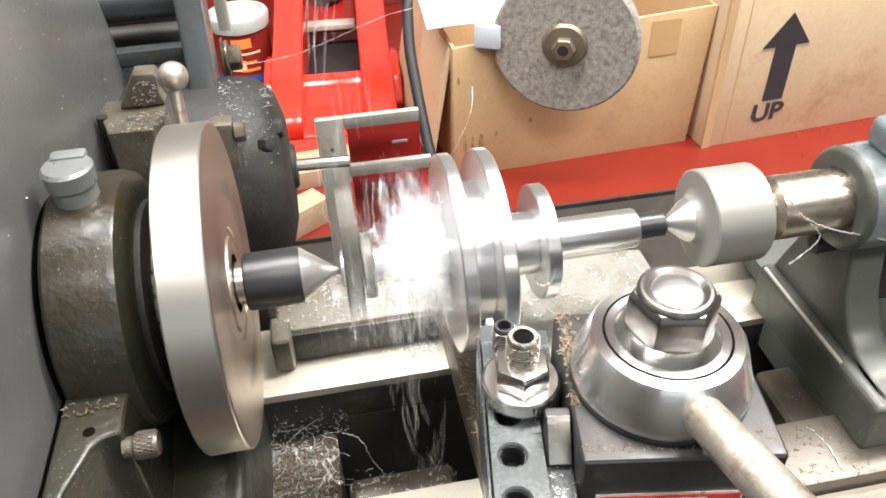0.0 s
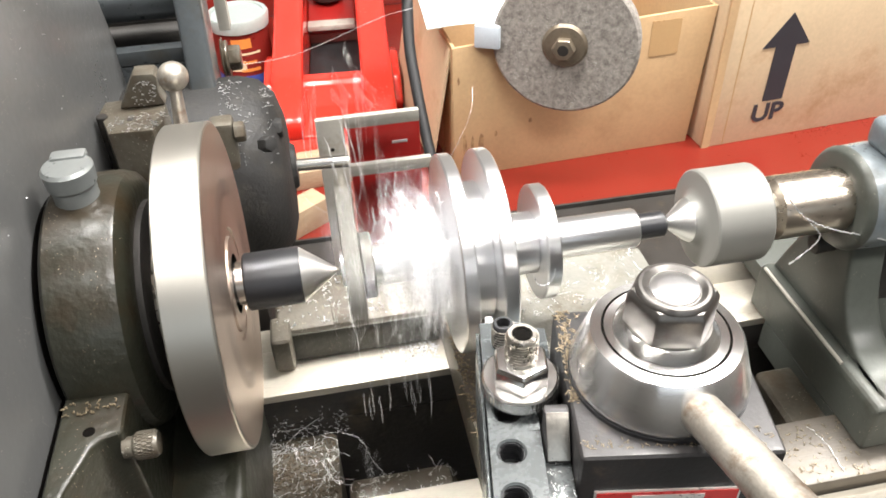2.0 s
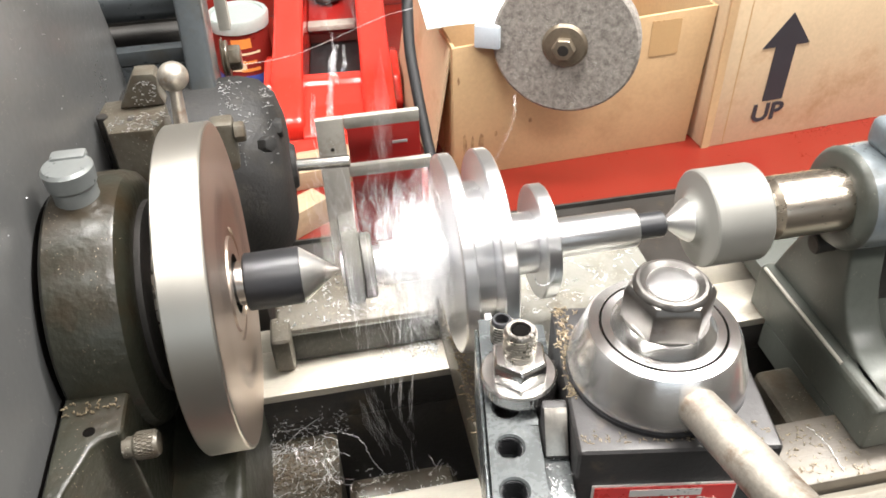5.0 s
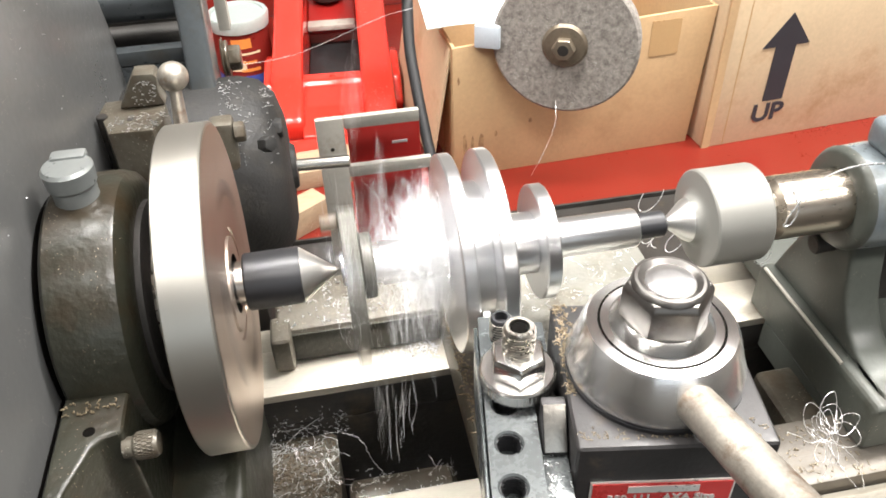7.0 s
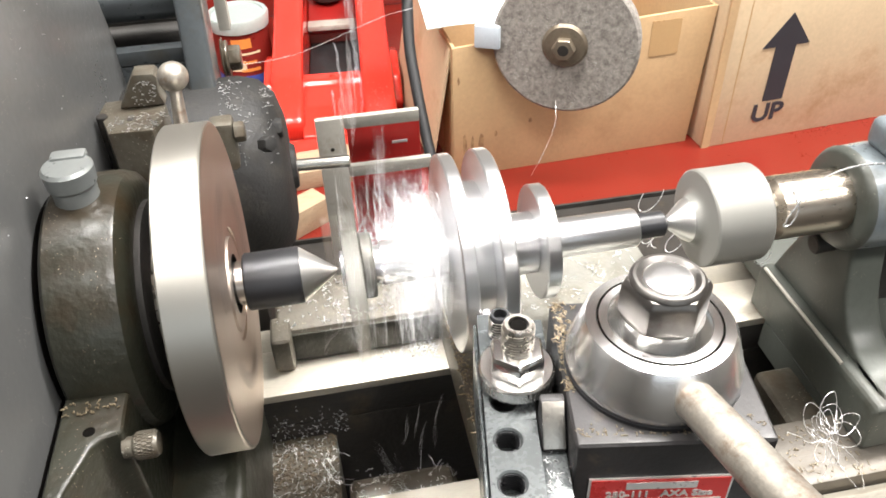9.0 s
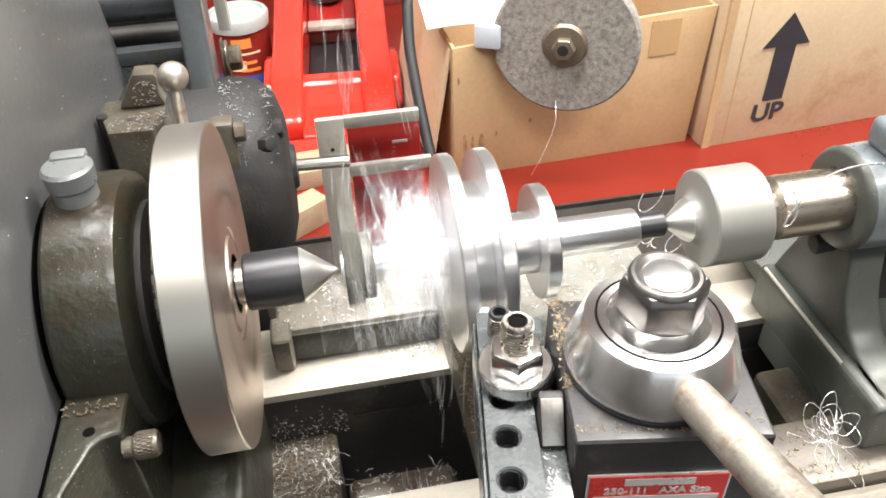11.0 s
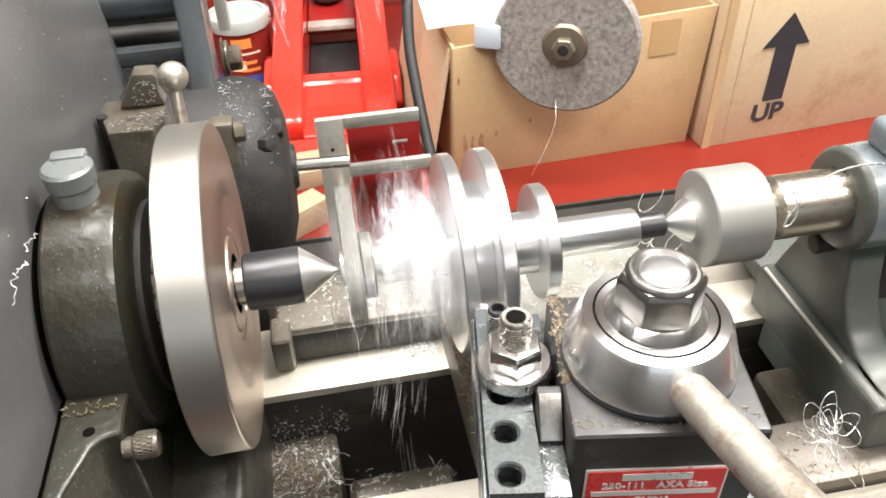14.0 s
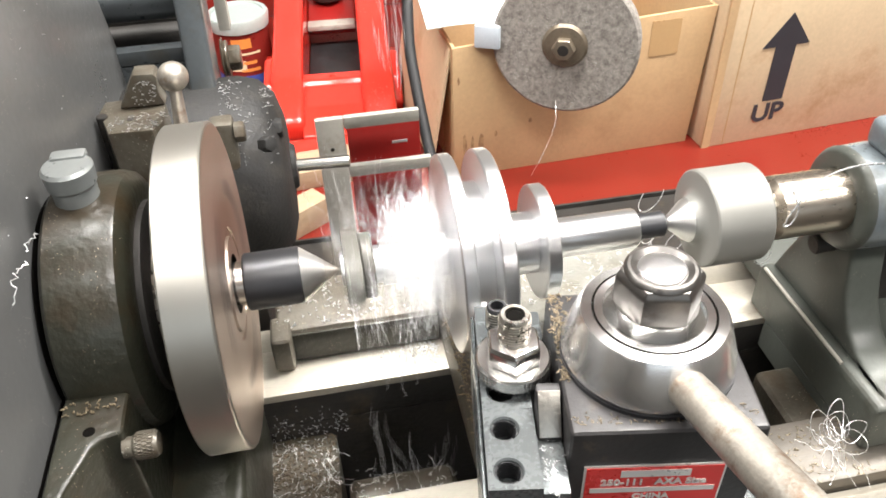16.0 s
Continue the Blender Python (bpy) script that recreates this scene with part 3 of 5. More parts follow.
def workpiece():
    t = thing("workpiece", (0.02, 0, 0), "bright turned aluminium shaft with three pulley flanges, spinning", "workpiece")
    part("end_spindle", turned([(-0.0490, 0), (-0.0490, 0.007), (-0.0485, 0.0085), (-0.0300, 0.0090), (-0.0300, 0.0105), (0.0014, 0.0105), (0.0014, 0)], 64), M["aluminium"], t)
    part("flange", turned([(0.0015, 0.0), (0.0015, 0.0473), (0.0022, 0.0480), (0.0072, 0.0480), (0.0080, 0.0473), (0.0080, 0)], 128), M["aluminium"], t)
    part("hub", turned([(0.0081, 0), (0.0081, 0.0335), (0.0183, 0.0335), (0.0183, 0)], 96), M["aluminium"], t)
    part("flange", turned([(0.0185, 0), (0.0185, 0.0478), (0.0192, 0.0485), (0.0248, 0.0485), (0.0255, 0.0478), (0.0255, 0)], 128), M["aluminium"], t)
    part("collar", turned([(0.0256, 0), (0.0256, 0.0152), (0.0438, 0.0152), (0.0438, 0)], 72), M["aluminium"], t)
    part("flange", turned([(0.0440, 0), (0.0440, 0.0275), (0.0447, 0.0282), (0.0503, 0.0282), (0.0510, 0.0275), (0.0510, 0)], 96), M["aluminium"], t)
    part("journal", turned([(0.0511, 0), (0.0511, 0.0098), (0.0955, 0.0098), (0.0965, 0.0092), (0.0965, 0)], 64), M["aluminium"], t)
    part("end_stub", turned([(0.0966, 0), (0.0966, 0.0066), (0.1105, 0.0066), (0.1115, 0.0058), (0.1115, 0)], 48), M["black"], t, "dark oxidised end")
    return t


def lathe_dog():
    t = thing("lathe_dog", (-0.043, 0, 0), "grey steel lathe dog clamped on the shaft, blurred by its spin", "lathe dog")
    outline = []
    for k in range(40):
        a = 2 * math.pi * k / 40
        outline.append((0.0135 * math.cos(a) * (1 + 0.25 * math.cos(a) ** 2), (0.0400 if math.sin(a) > 0 else 0.0300) * math.sin(a)))
    part("plate", prism(outline, -0.0475, -0.0395, "x", 0.0012, 2), M["dogsteel"], t, "long grey steel clamp plate")
    part("collar", turned([(-0.0394, 0.0092), (-0.0394, 0.0150), (-0.0385, 0.0158), (-0.0345, 0.0158), (-0.0335, 0.0150), (-0.0335, 0.0092)], 48), M["dogsteel"], t)
    part("clamp_screw", rod((-0.0435, 0, 0.0385), (-0.0435, 0, 0.0470), 0.0032, 18), M["bracket"], t)
    part("tail", rod((-0.0560, 0, -0.0230), (-0.0476, 0, -0.0230), 0.0040, 18), M["bracket"], t)
    return t


def live_centre():
    t = thing("live_centre", (0.14, 0, 0), "satin grey live centre with a bright cone in the tailstock", "live centre")
    part("cone", turned([(0.1098, 0), (0.1112, 0.0012), (0.1215, 0.0098), (0.1240, 0.0112), (0.1240, 0)], 64), M["conesteel"], t, "ground steel cone")
    part("body", turned([(0.1238, 0.0), (0.1238, 0.0112), (0.1262, 0.0122), (0.1276, 0.0138), (0.1284, 0.0162), (0.1286, 0.0215), (0.1289, 0.0240), (0.1297, 0.0248), (0.1572, 0.0248), (0.1582, 0.0240), (0.1584, 0.012), (0.1584, 0)], 96), M["satin"], t)
    part("neck", turned([(0.1585, 0), (0.1585, 0.0105), (0.1680, 0.0105), (0.1680, 0)], 48), M["steel"], t)
    return t


def tailstock():
    t = thing("tailstock", (0.27, 0, -0.114), "grey-green painted cast iron tailstock with a steel quill", "tailstock")
    part("quill", turned([(0.1660, 0), (0.1660, 0.0135), (0.1685, 0.0163), (0.1705, 0.0165), (0.2100, 0.0165), (0.2100, 0)], 72), M["quill"], t, "straw-coloured polished steel quill")
    part("barrel", turned([(0.2060, 0.0167), (0.2060, 0.0245), (0.2080, 0.0268), (0.2200, 0.0275), (0.40, 0.0275), (0.40, 0)], 80), M["bluegrey"], t, "blue-grey painted barrel")
    part("barrel_collar", turned([(0.2052, 0.0167), (0.2052, 0.0243), (0.2062, 0.0258), (0.2082, 0.0272), (0.2092, 0.0272)], 80), M["tailpaint"], t, "dark grey-green barrel face")
    part("column", prism([(-0.072, -0.0820), (-0.068, -0.0800), (-0.0540, -0.0790), (-0.0405, -0.0755), (-0.0305, -0.0695), (-0.0232, -0.0605), (-0.0185, -0.050), (-0.0112, -0.0215), (-0.010, -0.012), (0.012, -0.012), (0.022, -0.03), (0.036, -0.062), (0.044, -0.0820)], 0.2160, 0.2370, "x", 0.003, 3), M["tailpaint"], t, "flaring grey-green column web")
    # dark colour stands in for the shade right of the tailstock column
    part("inner_web", prism([(0.000, -0.0808), (0.002, -0.02), (0.010, -0.02), (0.013, -0.0808)], 0.2372, 0.38, "x", 0.002), M["darkiron"], t, "inner web with shade put into its dark colour")
    part("base", prism([(0.2090, -0.1135), (0.2090, -0.0845), (0.2118, -0.0812), (0.40, -0.0812), (0.40, -0.1135)], -0.074, 0.046, "y", 0.003, 3), M["tailpaint"], t)
    part("guide", box(0.2105, 0.39, -0.0490, 0.0295, -0.137, -0.1137, 0.003, 3), M["tailpaint"], t, "oily guide between the ways")
    # pale rod paints the ridge's highlight together with its chipped paint
    part("pale_edge", rod((0.2104, -0.040, -0.0824), (0.2104, 0.042, -0.0824), 0.0011, 12), M["dullgrey"], t, "chipped paint and painted highlight along the edge")
    part("rear_step", box(0.216, 0.40, 0.0462, 0.092, -0.1055, -0.092, 0.003), M["tailpaint"], t)
    part("clamp_lug", rod((0.205, 0.004, -0.033), (0.222, 0.004, -0.032), 0.0055, 20), M["darkiron"], t)
    part("cap_nub", box(0.2175, 0.262, -0.010, 0.010, 0.0262, 0.0430, 0.006, 4), M["bluegrey"], t)


# ---------------------------------------------------------------- carriage and tool
def carriage():
    t = thing("carriage", (0.07, 0, -0.114), "grey iron lathe carriage saddle with chips along its edges", "carriage")
    part("bridge", prism([(-0.115, -0.1135), (-0.115, -0.088), (-0.10, -0.082), (0.085, -0.082), (0.095, -0.088), (0.095, -0.1135)], 0.006, 0.135, "x", 0.003), M["dirtyiron"], t)
    part("rear_wing", prism([(0.056, -0.1135), (0.056, -0.0925), (0.0572, -0.0902), (0.076, -0.0855), (0.098, -0.0850), (0.098, -0.1135)], -0.0925, 0.0055, "x", 0.003, 3), M["dirtyiron"], t)
    # thin strip that makes the wing's front darker than its top
    part("wing_edge", box(-0.0920, 0.0052, 0.0545, 0.0559, -0.1128, -0.0915, 0.0006), M["casting"], t, "dark front edge of the carriage wing")
    part("wing_foot", box(-0.0962, -0.0835, 0.0470, 0.0700, -0.1138, -0.0878, 0.0038, 3), M["dirtyiron"], t)
    part("dovetail", box(0.022, 0.118, -0.115, 0.062, -0.0815, -0.072, 0.002), M["slide"], t)


def cross_slide():
    t = thing("cross_slide", (0.07, -0.03, -0.0718), "dull grey cross slide strewn with aluminium chips", "cross slide")
    part("table", box(0.016, 0.124, -0.13, 0.054, -0.0716, -0.052, 0.002), M["slide"], t)
    part("compound_base", turned([(-0.0518, 0), (-0.0518, 0.044), (-0.040, 0.044), (-0.038, 0.042), (-0.038, 0)], 72, "z", (0.062, -0.085, 0)), M["casting"], t)
    part("compound_slide", box(0.028, 0.096, -0.19, -0.05, -0.0378, -0.0288, 0.002), M["holder"], t)
    return t


POST = Matrix.Translation((0.0523, -0.1120, 0)) @ Matrix.Rotation(radians(-9.5), 4, "Z")


def posted(bm):
    bm.transform(POST)
    return bm


def tool_post():
    t = thing("tool_post", (0.0523, -0.1103, -0.0285), "quick-change tool post with a bright conical hub, big nut and handle", "tool post")
    c = (-0.0006, 0.0002, 0)
    part("block", posted(box(-0.0318, 0.0318, -0.034, 0.0318, -0.0285, 0.0362, 0.0022, 3)), M["blockm"], t, "black steel block")
    part("base_ring", posted(turned([(0.0363, 0), (0.0363, 0.0300), (0.0378, 0.0300), (0.0378, 0)], 80, "z", c)), M["black"], t)
    part("cone_hub", posted(turned([(0.0380, 0), (0.0380, 0.0292), (0.0390, 0.0297), (0.0412, 0.0296), (0.0540, 0.0256), (0.0560, 0.0242), (0.0564, 0.0208), (0.0552, 0.0206), (0.0552, 0.0201), (0.0565, 0.0198), (0.0565, 0.0160), (0.0565, 0)], 128, "z", c)), M["hub"], t, "bright turned steel conical hub")
    part("groove", posted(turned([(0.05665, 0.0199), (0.05665, 0.0206)], 80, "z", c)), M["pit"], t, "dark ring groove")
    part("washer", posted(turned([(0.0566, 0), (0.0566, 0.0165), (0.0572, 0.0170), (0.0596, 0.0150), (0.0606, 0.0138), (0.0606, 0)], 64, "z", c)), M["steel"], t, "domed steel washer")
    nut = hexagon((0, 0, 0.0604), (0, 0, 0.0738), 0.0252, 0.0012)
    nut.transform(Matrix.Translation(c) @ Matrix.Rotation(radians(26), 4, "Z"))
    part("nut", posted(nut), M["nutsteel"], t, "large dark steel hexagon nut")
    part("stud_end", posted(turned([(0.0728, 0), (0.0728, 0.0078), (0.0747, 0.0077), (0.0752, 0.0070), (0.0754, 0.0040), (0.0755, 0.0)], 48, "z", c)), M["aluminium"], t, "bright centre stud end")
    part("nut_crown", posted(turned([(0.0735, 0.0078), (0.0735, 0.0122), (0.0743, 0.0120), (0.0752, 0.0110), (0.0753, 0.0100), (0.0742, 0.0086), (0.0735, 0.0079)], 64, "z", c)), M["nutsteel"], t)
    ha, hb = Vector((0.0528, -0.1365, 0.0465)), Vector((0.0608, -0.2050, 0.0600))
    part("handle", rod(ha, hb, 0.0066, 32, r2=0.0072), M["handle"], t, "worn nickel-plated handle bar")
    part("dovetail", posted(box(-0.0405, -0.0319, -0.019, 0.016, -0.026, 0.0180, 0.002)), M["blockm"], t)
    # black colour carries the shadow and oil on the wedge's front
    part("wedge_end", posted(prism([(-0.0250, 0.0182), (-0.0248, 0.0235), (-0.0150, 0.0345), (-0.0110, 0.0350), (-0.0100, 0.0182)], -0.0405, -0.0322, "x", 0.0012)), M["blockm"], t, "wedge end with oil and shade in its black")
    # brighter slab paints the light that falls on the wedge's slope
    worn = box(-0.0400, -0.0327, -0.0078, 0.0078, -0.0002, 0.0006, 0.0002)
    worn.transform(Matrix.Translation((0, -0.0198, 0.0291)) @ Matrix.Rotation(math.atan2(0.0110, 0.0098), 4, "X"))
    part("lit_slope", posted(worn), M["wornsteel"], t, "wedge slope with its light put into bright steel")
    lab = part("name_plate", posted(box(-0.0262, 0.0208, -0.0346, -0.0341, -0.018, 0.0195)), M["silver"], t, "red and silver printed name plate")
    part("plate_field", posted(box(-0.0254, 0.0200, -0.0349, -0.03465, -0.0172, 0.0187)), M["label"], lab, "red printed field")
    stand = Matrix.Rotation(math.pi / 2, 4, "X")
    for text, size, z in (("250-111   AXA Size", 0.0044, 0.0112), ("CHINA", 0.0040, 0.0030)):
        w = words(text, size, 0.0002, 0.0001)
        w.transform(Matrix.Translation((-0.0027, -0.0352, z)) @ stand)
        part("lettering", posted(w), M["silver"], lab, smooth=0)
    part("printed_bar", posted(box(-0.0140, 0.0092, -0.0353, -0.0350, 0.0142, 0.0176)), M["silver"], lab)
    part("printed_bar", posted(box(-0.0236, 0.0182, -0.0353, -0.0350, 0.0058, 0.0082)), M["silver"], lab)
    return t


def drilled(x0, x1, y0, y1, z0, z1, hx, hys, r, depth, seg=24):
    """A block with blind round holes in its top face."""
    bm = bmesh.new()
    cuts = sorted(hys)
    edges = [y0] + [(a + b) / 2 for a, b in zip(cuts, cuts[1:])] + [cuts[-1] + (cuts[-1] - cuts[-2]) / 2, y1]
    for k, hy in enumerate(cuts):
        a, b = edges[k], edges[k + 1]
        inner, wall, outer = [], [], []
        for i in range(seg):
            t = 2 * math.pi * (i + 0.5) / seg
            cs, sn = math.cos(t), math.sin(t)
            dx = (x1 - hx) if cs > 0 else (hx - x0)
            dy = (b - hy) if sn > 0 else (hy - a)
            q = min(dx / max(abs(cs), 1e-6), dy / max(abs(sn), 1e-6))
            outer.append(bm.verts.new((hx + q * cs, hy + q * sn, z1)))
            inner.append(bm.verts.new((hx + (r + 0.0006) * cs, hy + (r + 0.0006) * sn, z1)))
            wall.append((bm.verts.new((hx + r * cs, hy + r * sn, z1 - 0.0007)), bm.verts.new((hx + r * cs, hy + r * sn, z1 - depth))))
        for i in range(seg):
            j = (i + 1) % seg
            bm.faces.new((outer[i], outer[j], inner[j], inner[i]))
            bm.faces.new((inner[i], inner[j], wall[j][0], wall[i][0]))
            bm.faces.new((wall[i][0], wall[j][0], wall[j][1], wall[i][1]))
        bm.faces.new([w[1] for w in wall])
        for sx in (x0, x1):
            for sy in (a, b):
                near = sorted(outer, key=lambda v: (v.co.x - sx) ** 2 + (v.co.y - sy) ** 2)[:2]
                if all((v.co.x - sx) ** 2 + (v.co.y - sy) ** 2 > 1e-12 for v in near):
                    bm.faces.new((bm.verts.new((sx, sy, z1)), near[0], near[1]))
    rest = [bm.verts.new(p) for p in ((x0, edges[-2], z1), (x1, edges[-2], z1), (x1, y1, z1), (x0, y1, z1))]
    bm.faces.new(rest)
    lo = [bm.verts.new(p) for p in ((x0, y0, z0), (x1, y0, z0), (x1, y1, z0), (x0, y1, z0))]
    hi = [bm.verts.new(p) for p in ((x0, y0, z1), (x1, y0, z1), (x1, y1, z1), (x0, y1, z1))]
    bm.faces.new(lo)
    for i in range(4):
        bm.faces.new((lo[i], lo[(i + 1) % 4], hi[(i + 1) % 4], hi[i]))
    bmesh.ops.remove_doubles(bm, verts=bm.verts[:], dist=0.00002)
    return bm


def tool_holder():
    t = thing("tool_holder", (0.0, -0.11, -0.03), "grey steel quick-change tool holder with set screws and knurled height nut", "tool holder")
    xs = -0.0515
    body = drilled(-0.0585, -0.0412, -0.0455, 0.038, -0.026, 0.0248, xs, (-0.0385, -0.0218, -0.0055), 0.0045, 0.012)
    part("body", posted(body), M["holder"], t)
    part("step", posted(box(-0.0411, -0.0322, -0.0455, -0.022, -0.026, 0.0215, 0.001)), M["holder"], t)
    part("rear_step", posted(box(-0.0411, -0.0330, 0.0165, 0.038, -0.026, 0.0215, 0.001)), M["holder"], t)
    part("lip", posted(box(-0.0600, -0.0588, -0.0455, 0.038, -0.020, 0.0195, 0.0005)), M["holder"], t, "worn side edge")
    for y in (-0.0385, -0.0218, -0.0055):
        thread = [[(xs + 0.0043 * math.cos(a), y + 0.0043 * math.sin(a), 0.0150 + 0.001 * a / 6.283) for a in [i * 0.4 for i in range(140)]]]
        part("thread", posted(strands(thread, 0.0003)), M["black"], t)
    # rear set screw, standing proud
    set_screw = part("set_screw", posted(turned([(0.018, 0), (0.018, 0.0039), (0.0352, 0.0039), (0.0360, 0.0034), (0.0360, 0.0025), (0.0325, 0.0024), (0.0325, 0)], 28, "z", (xs + 0.001, 0.0265, 0))), M["black"], t, "black socket set screw")
    part("thread", posted(strands([[(xs + 0.001 + 0.0041 * math.cos(a), 0.0265 + 0.0041 * math.sin(a), 0.0255 + 0.0013 * a / 6.283) for a in [i * 0.4 for i in range(112)]]], 0.00035)), M["wornsteel"], set_screw)
    # height stud with its hexagon and knurled nut
    sx, sy = -0.0465, 0.0040
    nut = part("knurled_nut", posted(turned([(0.0270, 0), (0.0270, 0.0122), (0.0278, 0.0134), (0.0320, 0.0134), (0.0328, 0.0126), (0.0328, 0)], 60, "z", (sx, sy, 0))), M["steel"], t, "bright knurled height nut")
    teeth = []
    for k in range(54):
        a = 2 * math.pi * k / 54
        teeth.append([(sx + 0.0135 * math.cos(a), sy + 0.0135 * math.sin(a), z) for z in (0.0276, 0.0300, 0.0322)])
    tagged(part("knurling", posted(strands(teeth, 0.00035)), M["steel"], nut), kind="stuff")
    part("hexagon", posted(hexagon((sx, sy, 0.0329), (sx, sy, 0.0415), 0.0178)), M["steel"], nut)
    stud = part("stud", posted(turned([(0.0245, 0), (0.0245, 0.0054), (0.0520, 0.0054), (0.0530, 0.0047), (0.0530, 0.0035), (0.0490, 0.0033), (0.0490, 0)], 32, "z", (sx, sy, 0))), M["wornsteel"], t, "threaded steel height stud")
    part("thread", posted(strands([[(sx + 0.0055 * math.cos(a), sy + 0.0055 * math.sin(a), 0.0418 + 0.0012 * a / 6.283) for a in [i * 0.4 for i in range(128)]]], 0.0004)), M["wornsteel"], stud)
    part("socket", posted(hexagon((sx, sy, 0.0492), (sx, sy, 0.0524), 0.0056, 0.0002)), M["pit"], stud)
    tool = part("cutting_tool", posted(box(-0.0580, -0.0470, 0.0385, 0.0490, -0.008, 0.004, 0.0008)), M["steel"], t, "bright steel cutting tool")
    part("tip", posted(prism([(-0.0560, 0.0491), (-0.0500, 0.0491), (-0.0515, 0.0640), (-0.0545, 0.0640)], -0.004, 0.0035, "z", 0.0004)), M["steel"], tool)
    return t


# ---------------------------------------------------------------- things on the bench behind
def floor_jack():
    t = thing("trolley_jack", (0.0, 1.0, BENCH), "glossy red trolley jack with a dark opening in its frame", "trolley jack")
    turn = Matrix.Translation((-0.020, 0.95, BENCH)) @ Matrix.Rotation(radians(-4), 4, "Z")

    def put(n, bm, mat, label=""):
        bm.transform(turn)
        return part(n, bm, M[mat], t, label)
    for s in (-1, 1):
        side = prism([(-0.135, 0.004), (-0.135, 0.040), (-0.100, 0.060), (-0.050, 0.078), (0.010, 0.088), (0.090, 0.100), (0.200, 0.122), (0.320, 0.130), (0.330, 0.010)], s * 0.074 - 0.027, s * 0.074 + 0.027, "x", 0.013, 5)
        put("side_plate", side, "jackred")
        flare = prism([(-0.060, 0.004), (-0.075, 0.030), (-0.040, 0.066), (0.020, 0.080), (0.060, 0.070), (0.075, 0.004)], s * 0.104 - 0.010, s * 0.104 + 0.010, "x", 0.008, 4)
        put("wheel_housing", flare, "jackred", "rounded red bulge over the wheel")
    put("front_bridge", prism([(-0.150, 0.004), (-0.150, 0.022), (-0.095, 0.046), (-0.040, 0.054), (-0.032, 0.062), (-0.008, 0.062), (-0.004, 0.056), (-0.004, 0.004)], -0.052, 0.052, "x", 0.004, 3), "jackred", "red cross plate in front of the opening")
    put("front_flange", prism([(-0.215, 0.004), (-0.215, 0.012), (-0.1505, 0.020), (-0.1505, 0.004)], -0.096, 0.090, "x", 0.003, 3), "jackred", "low red front flange")
    put("rivet", turned([(0.054, 0), (0.054, 0.0050), (0.0635, 0.0045), (0.0645, 0)], 20, "z", (0, -0.020, 0)), "jackred")
    # near-black deck keeps the opening dark
    put("deck", box(-0.0465, 0.0465, -0.0035, 0.225, 0.005, 0.016, 0.003), "rubber", "dark inside of the frame")
    put("cross_bar", box(-0.0460, 0.0440, 0.196, 0.226, 0.050, 0.060, 0.002), "dullgrey", "dull tan cross bar")
    put("lift_arm", prism([(0.227, 0.03), (0.227, 0.056), (0.330, 0.075), (0.330, 0.03)], -0.0455, 0.0455, "x", 0.004, 3), "jackdark", "dark red lift arm")
    put("saddle", turned([(0.076, 0), (0.076, 0.030), (0.090, 0.034), (0.096, 0.030), (0.092, 0)], 40, "z", (-0.006, 0.300, 0)), "darkiron", "dark round saddle")
    put("axle", rod((-0.128, 0.0, 0.022), (0.128, 0.0, 0.022), 0.009, 24), "darkiron")


def tin_can():
    t = thing("tin_can", (-0.172, 1.10, BENCH), "dark red tin with orange print and a cloudy white lid", "can")
    c = (-0.172, 1.10, BENCH)
    part("body", turned([(0, 0), (0, 0.048), (0.002, 0.05), (0.096, 0.05), (0.098, 0.048), (0.098, 0)], 64, "z", c), M["canbody"], t)
    part("lid", turned([(0.0985, 0), (0.0985, 0.053), (0.118, 0.055), (0.122, 0.053), (0.122, 0.047), (0.119, 0.045), (0.118, 0)], 64, "z", c), M["cloudy"], t, "cloudy white plastic lid")
    part("blue_band", turned([(0.001, 0.0504), (0.020, 0.0504)], 64, "z", c), M["blue"], t, "blue band")
    for z0, z1, a0, a1, m in ((0.030, 0.05, -2.4, -1.5, "cream"), (0.028, 0.034, -1.7, -1.0, "orange"), (0.042, 0.048, -1.7, -1.1, "orange"), (0.06, 0.064, -2.0, -0.9, "cream"), (0.072, 0.09, -1.9, -1.2, "orange")):
        bm = bmesh.new()
        n = 12
        lo = [bm.verts.new((c[0] + 0.0506 * math.cos(a0 + (a1 - a0) * k / n), c[1] + 0.0506 * math.sin(a0 + (a1 - a0) * k / n), c[2] + z0)) for k in range(n + 1)]
        hi = [bm.verts.new((v.co.x, v.co.y, c[2] + z1)) for v in lo]
        for k in range(n):
            bm.faces.new((lo[k], lo[k + 1], hi[k + 1], hi[k]))
        part("print_bar", bm, M[m], t)


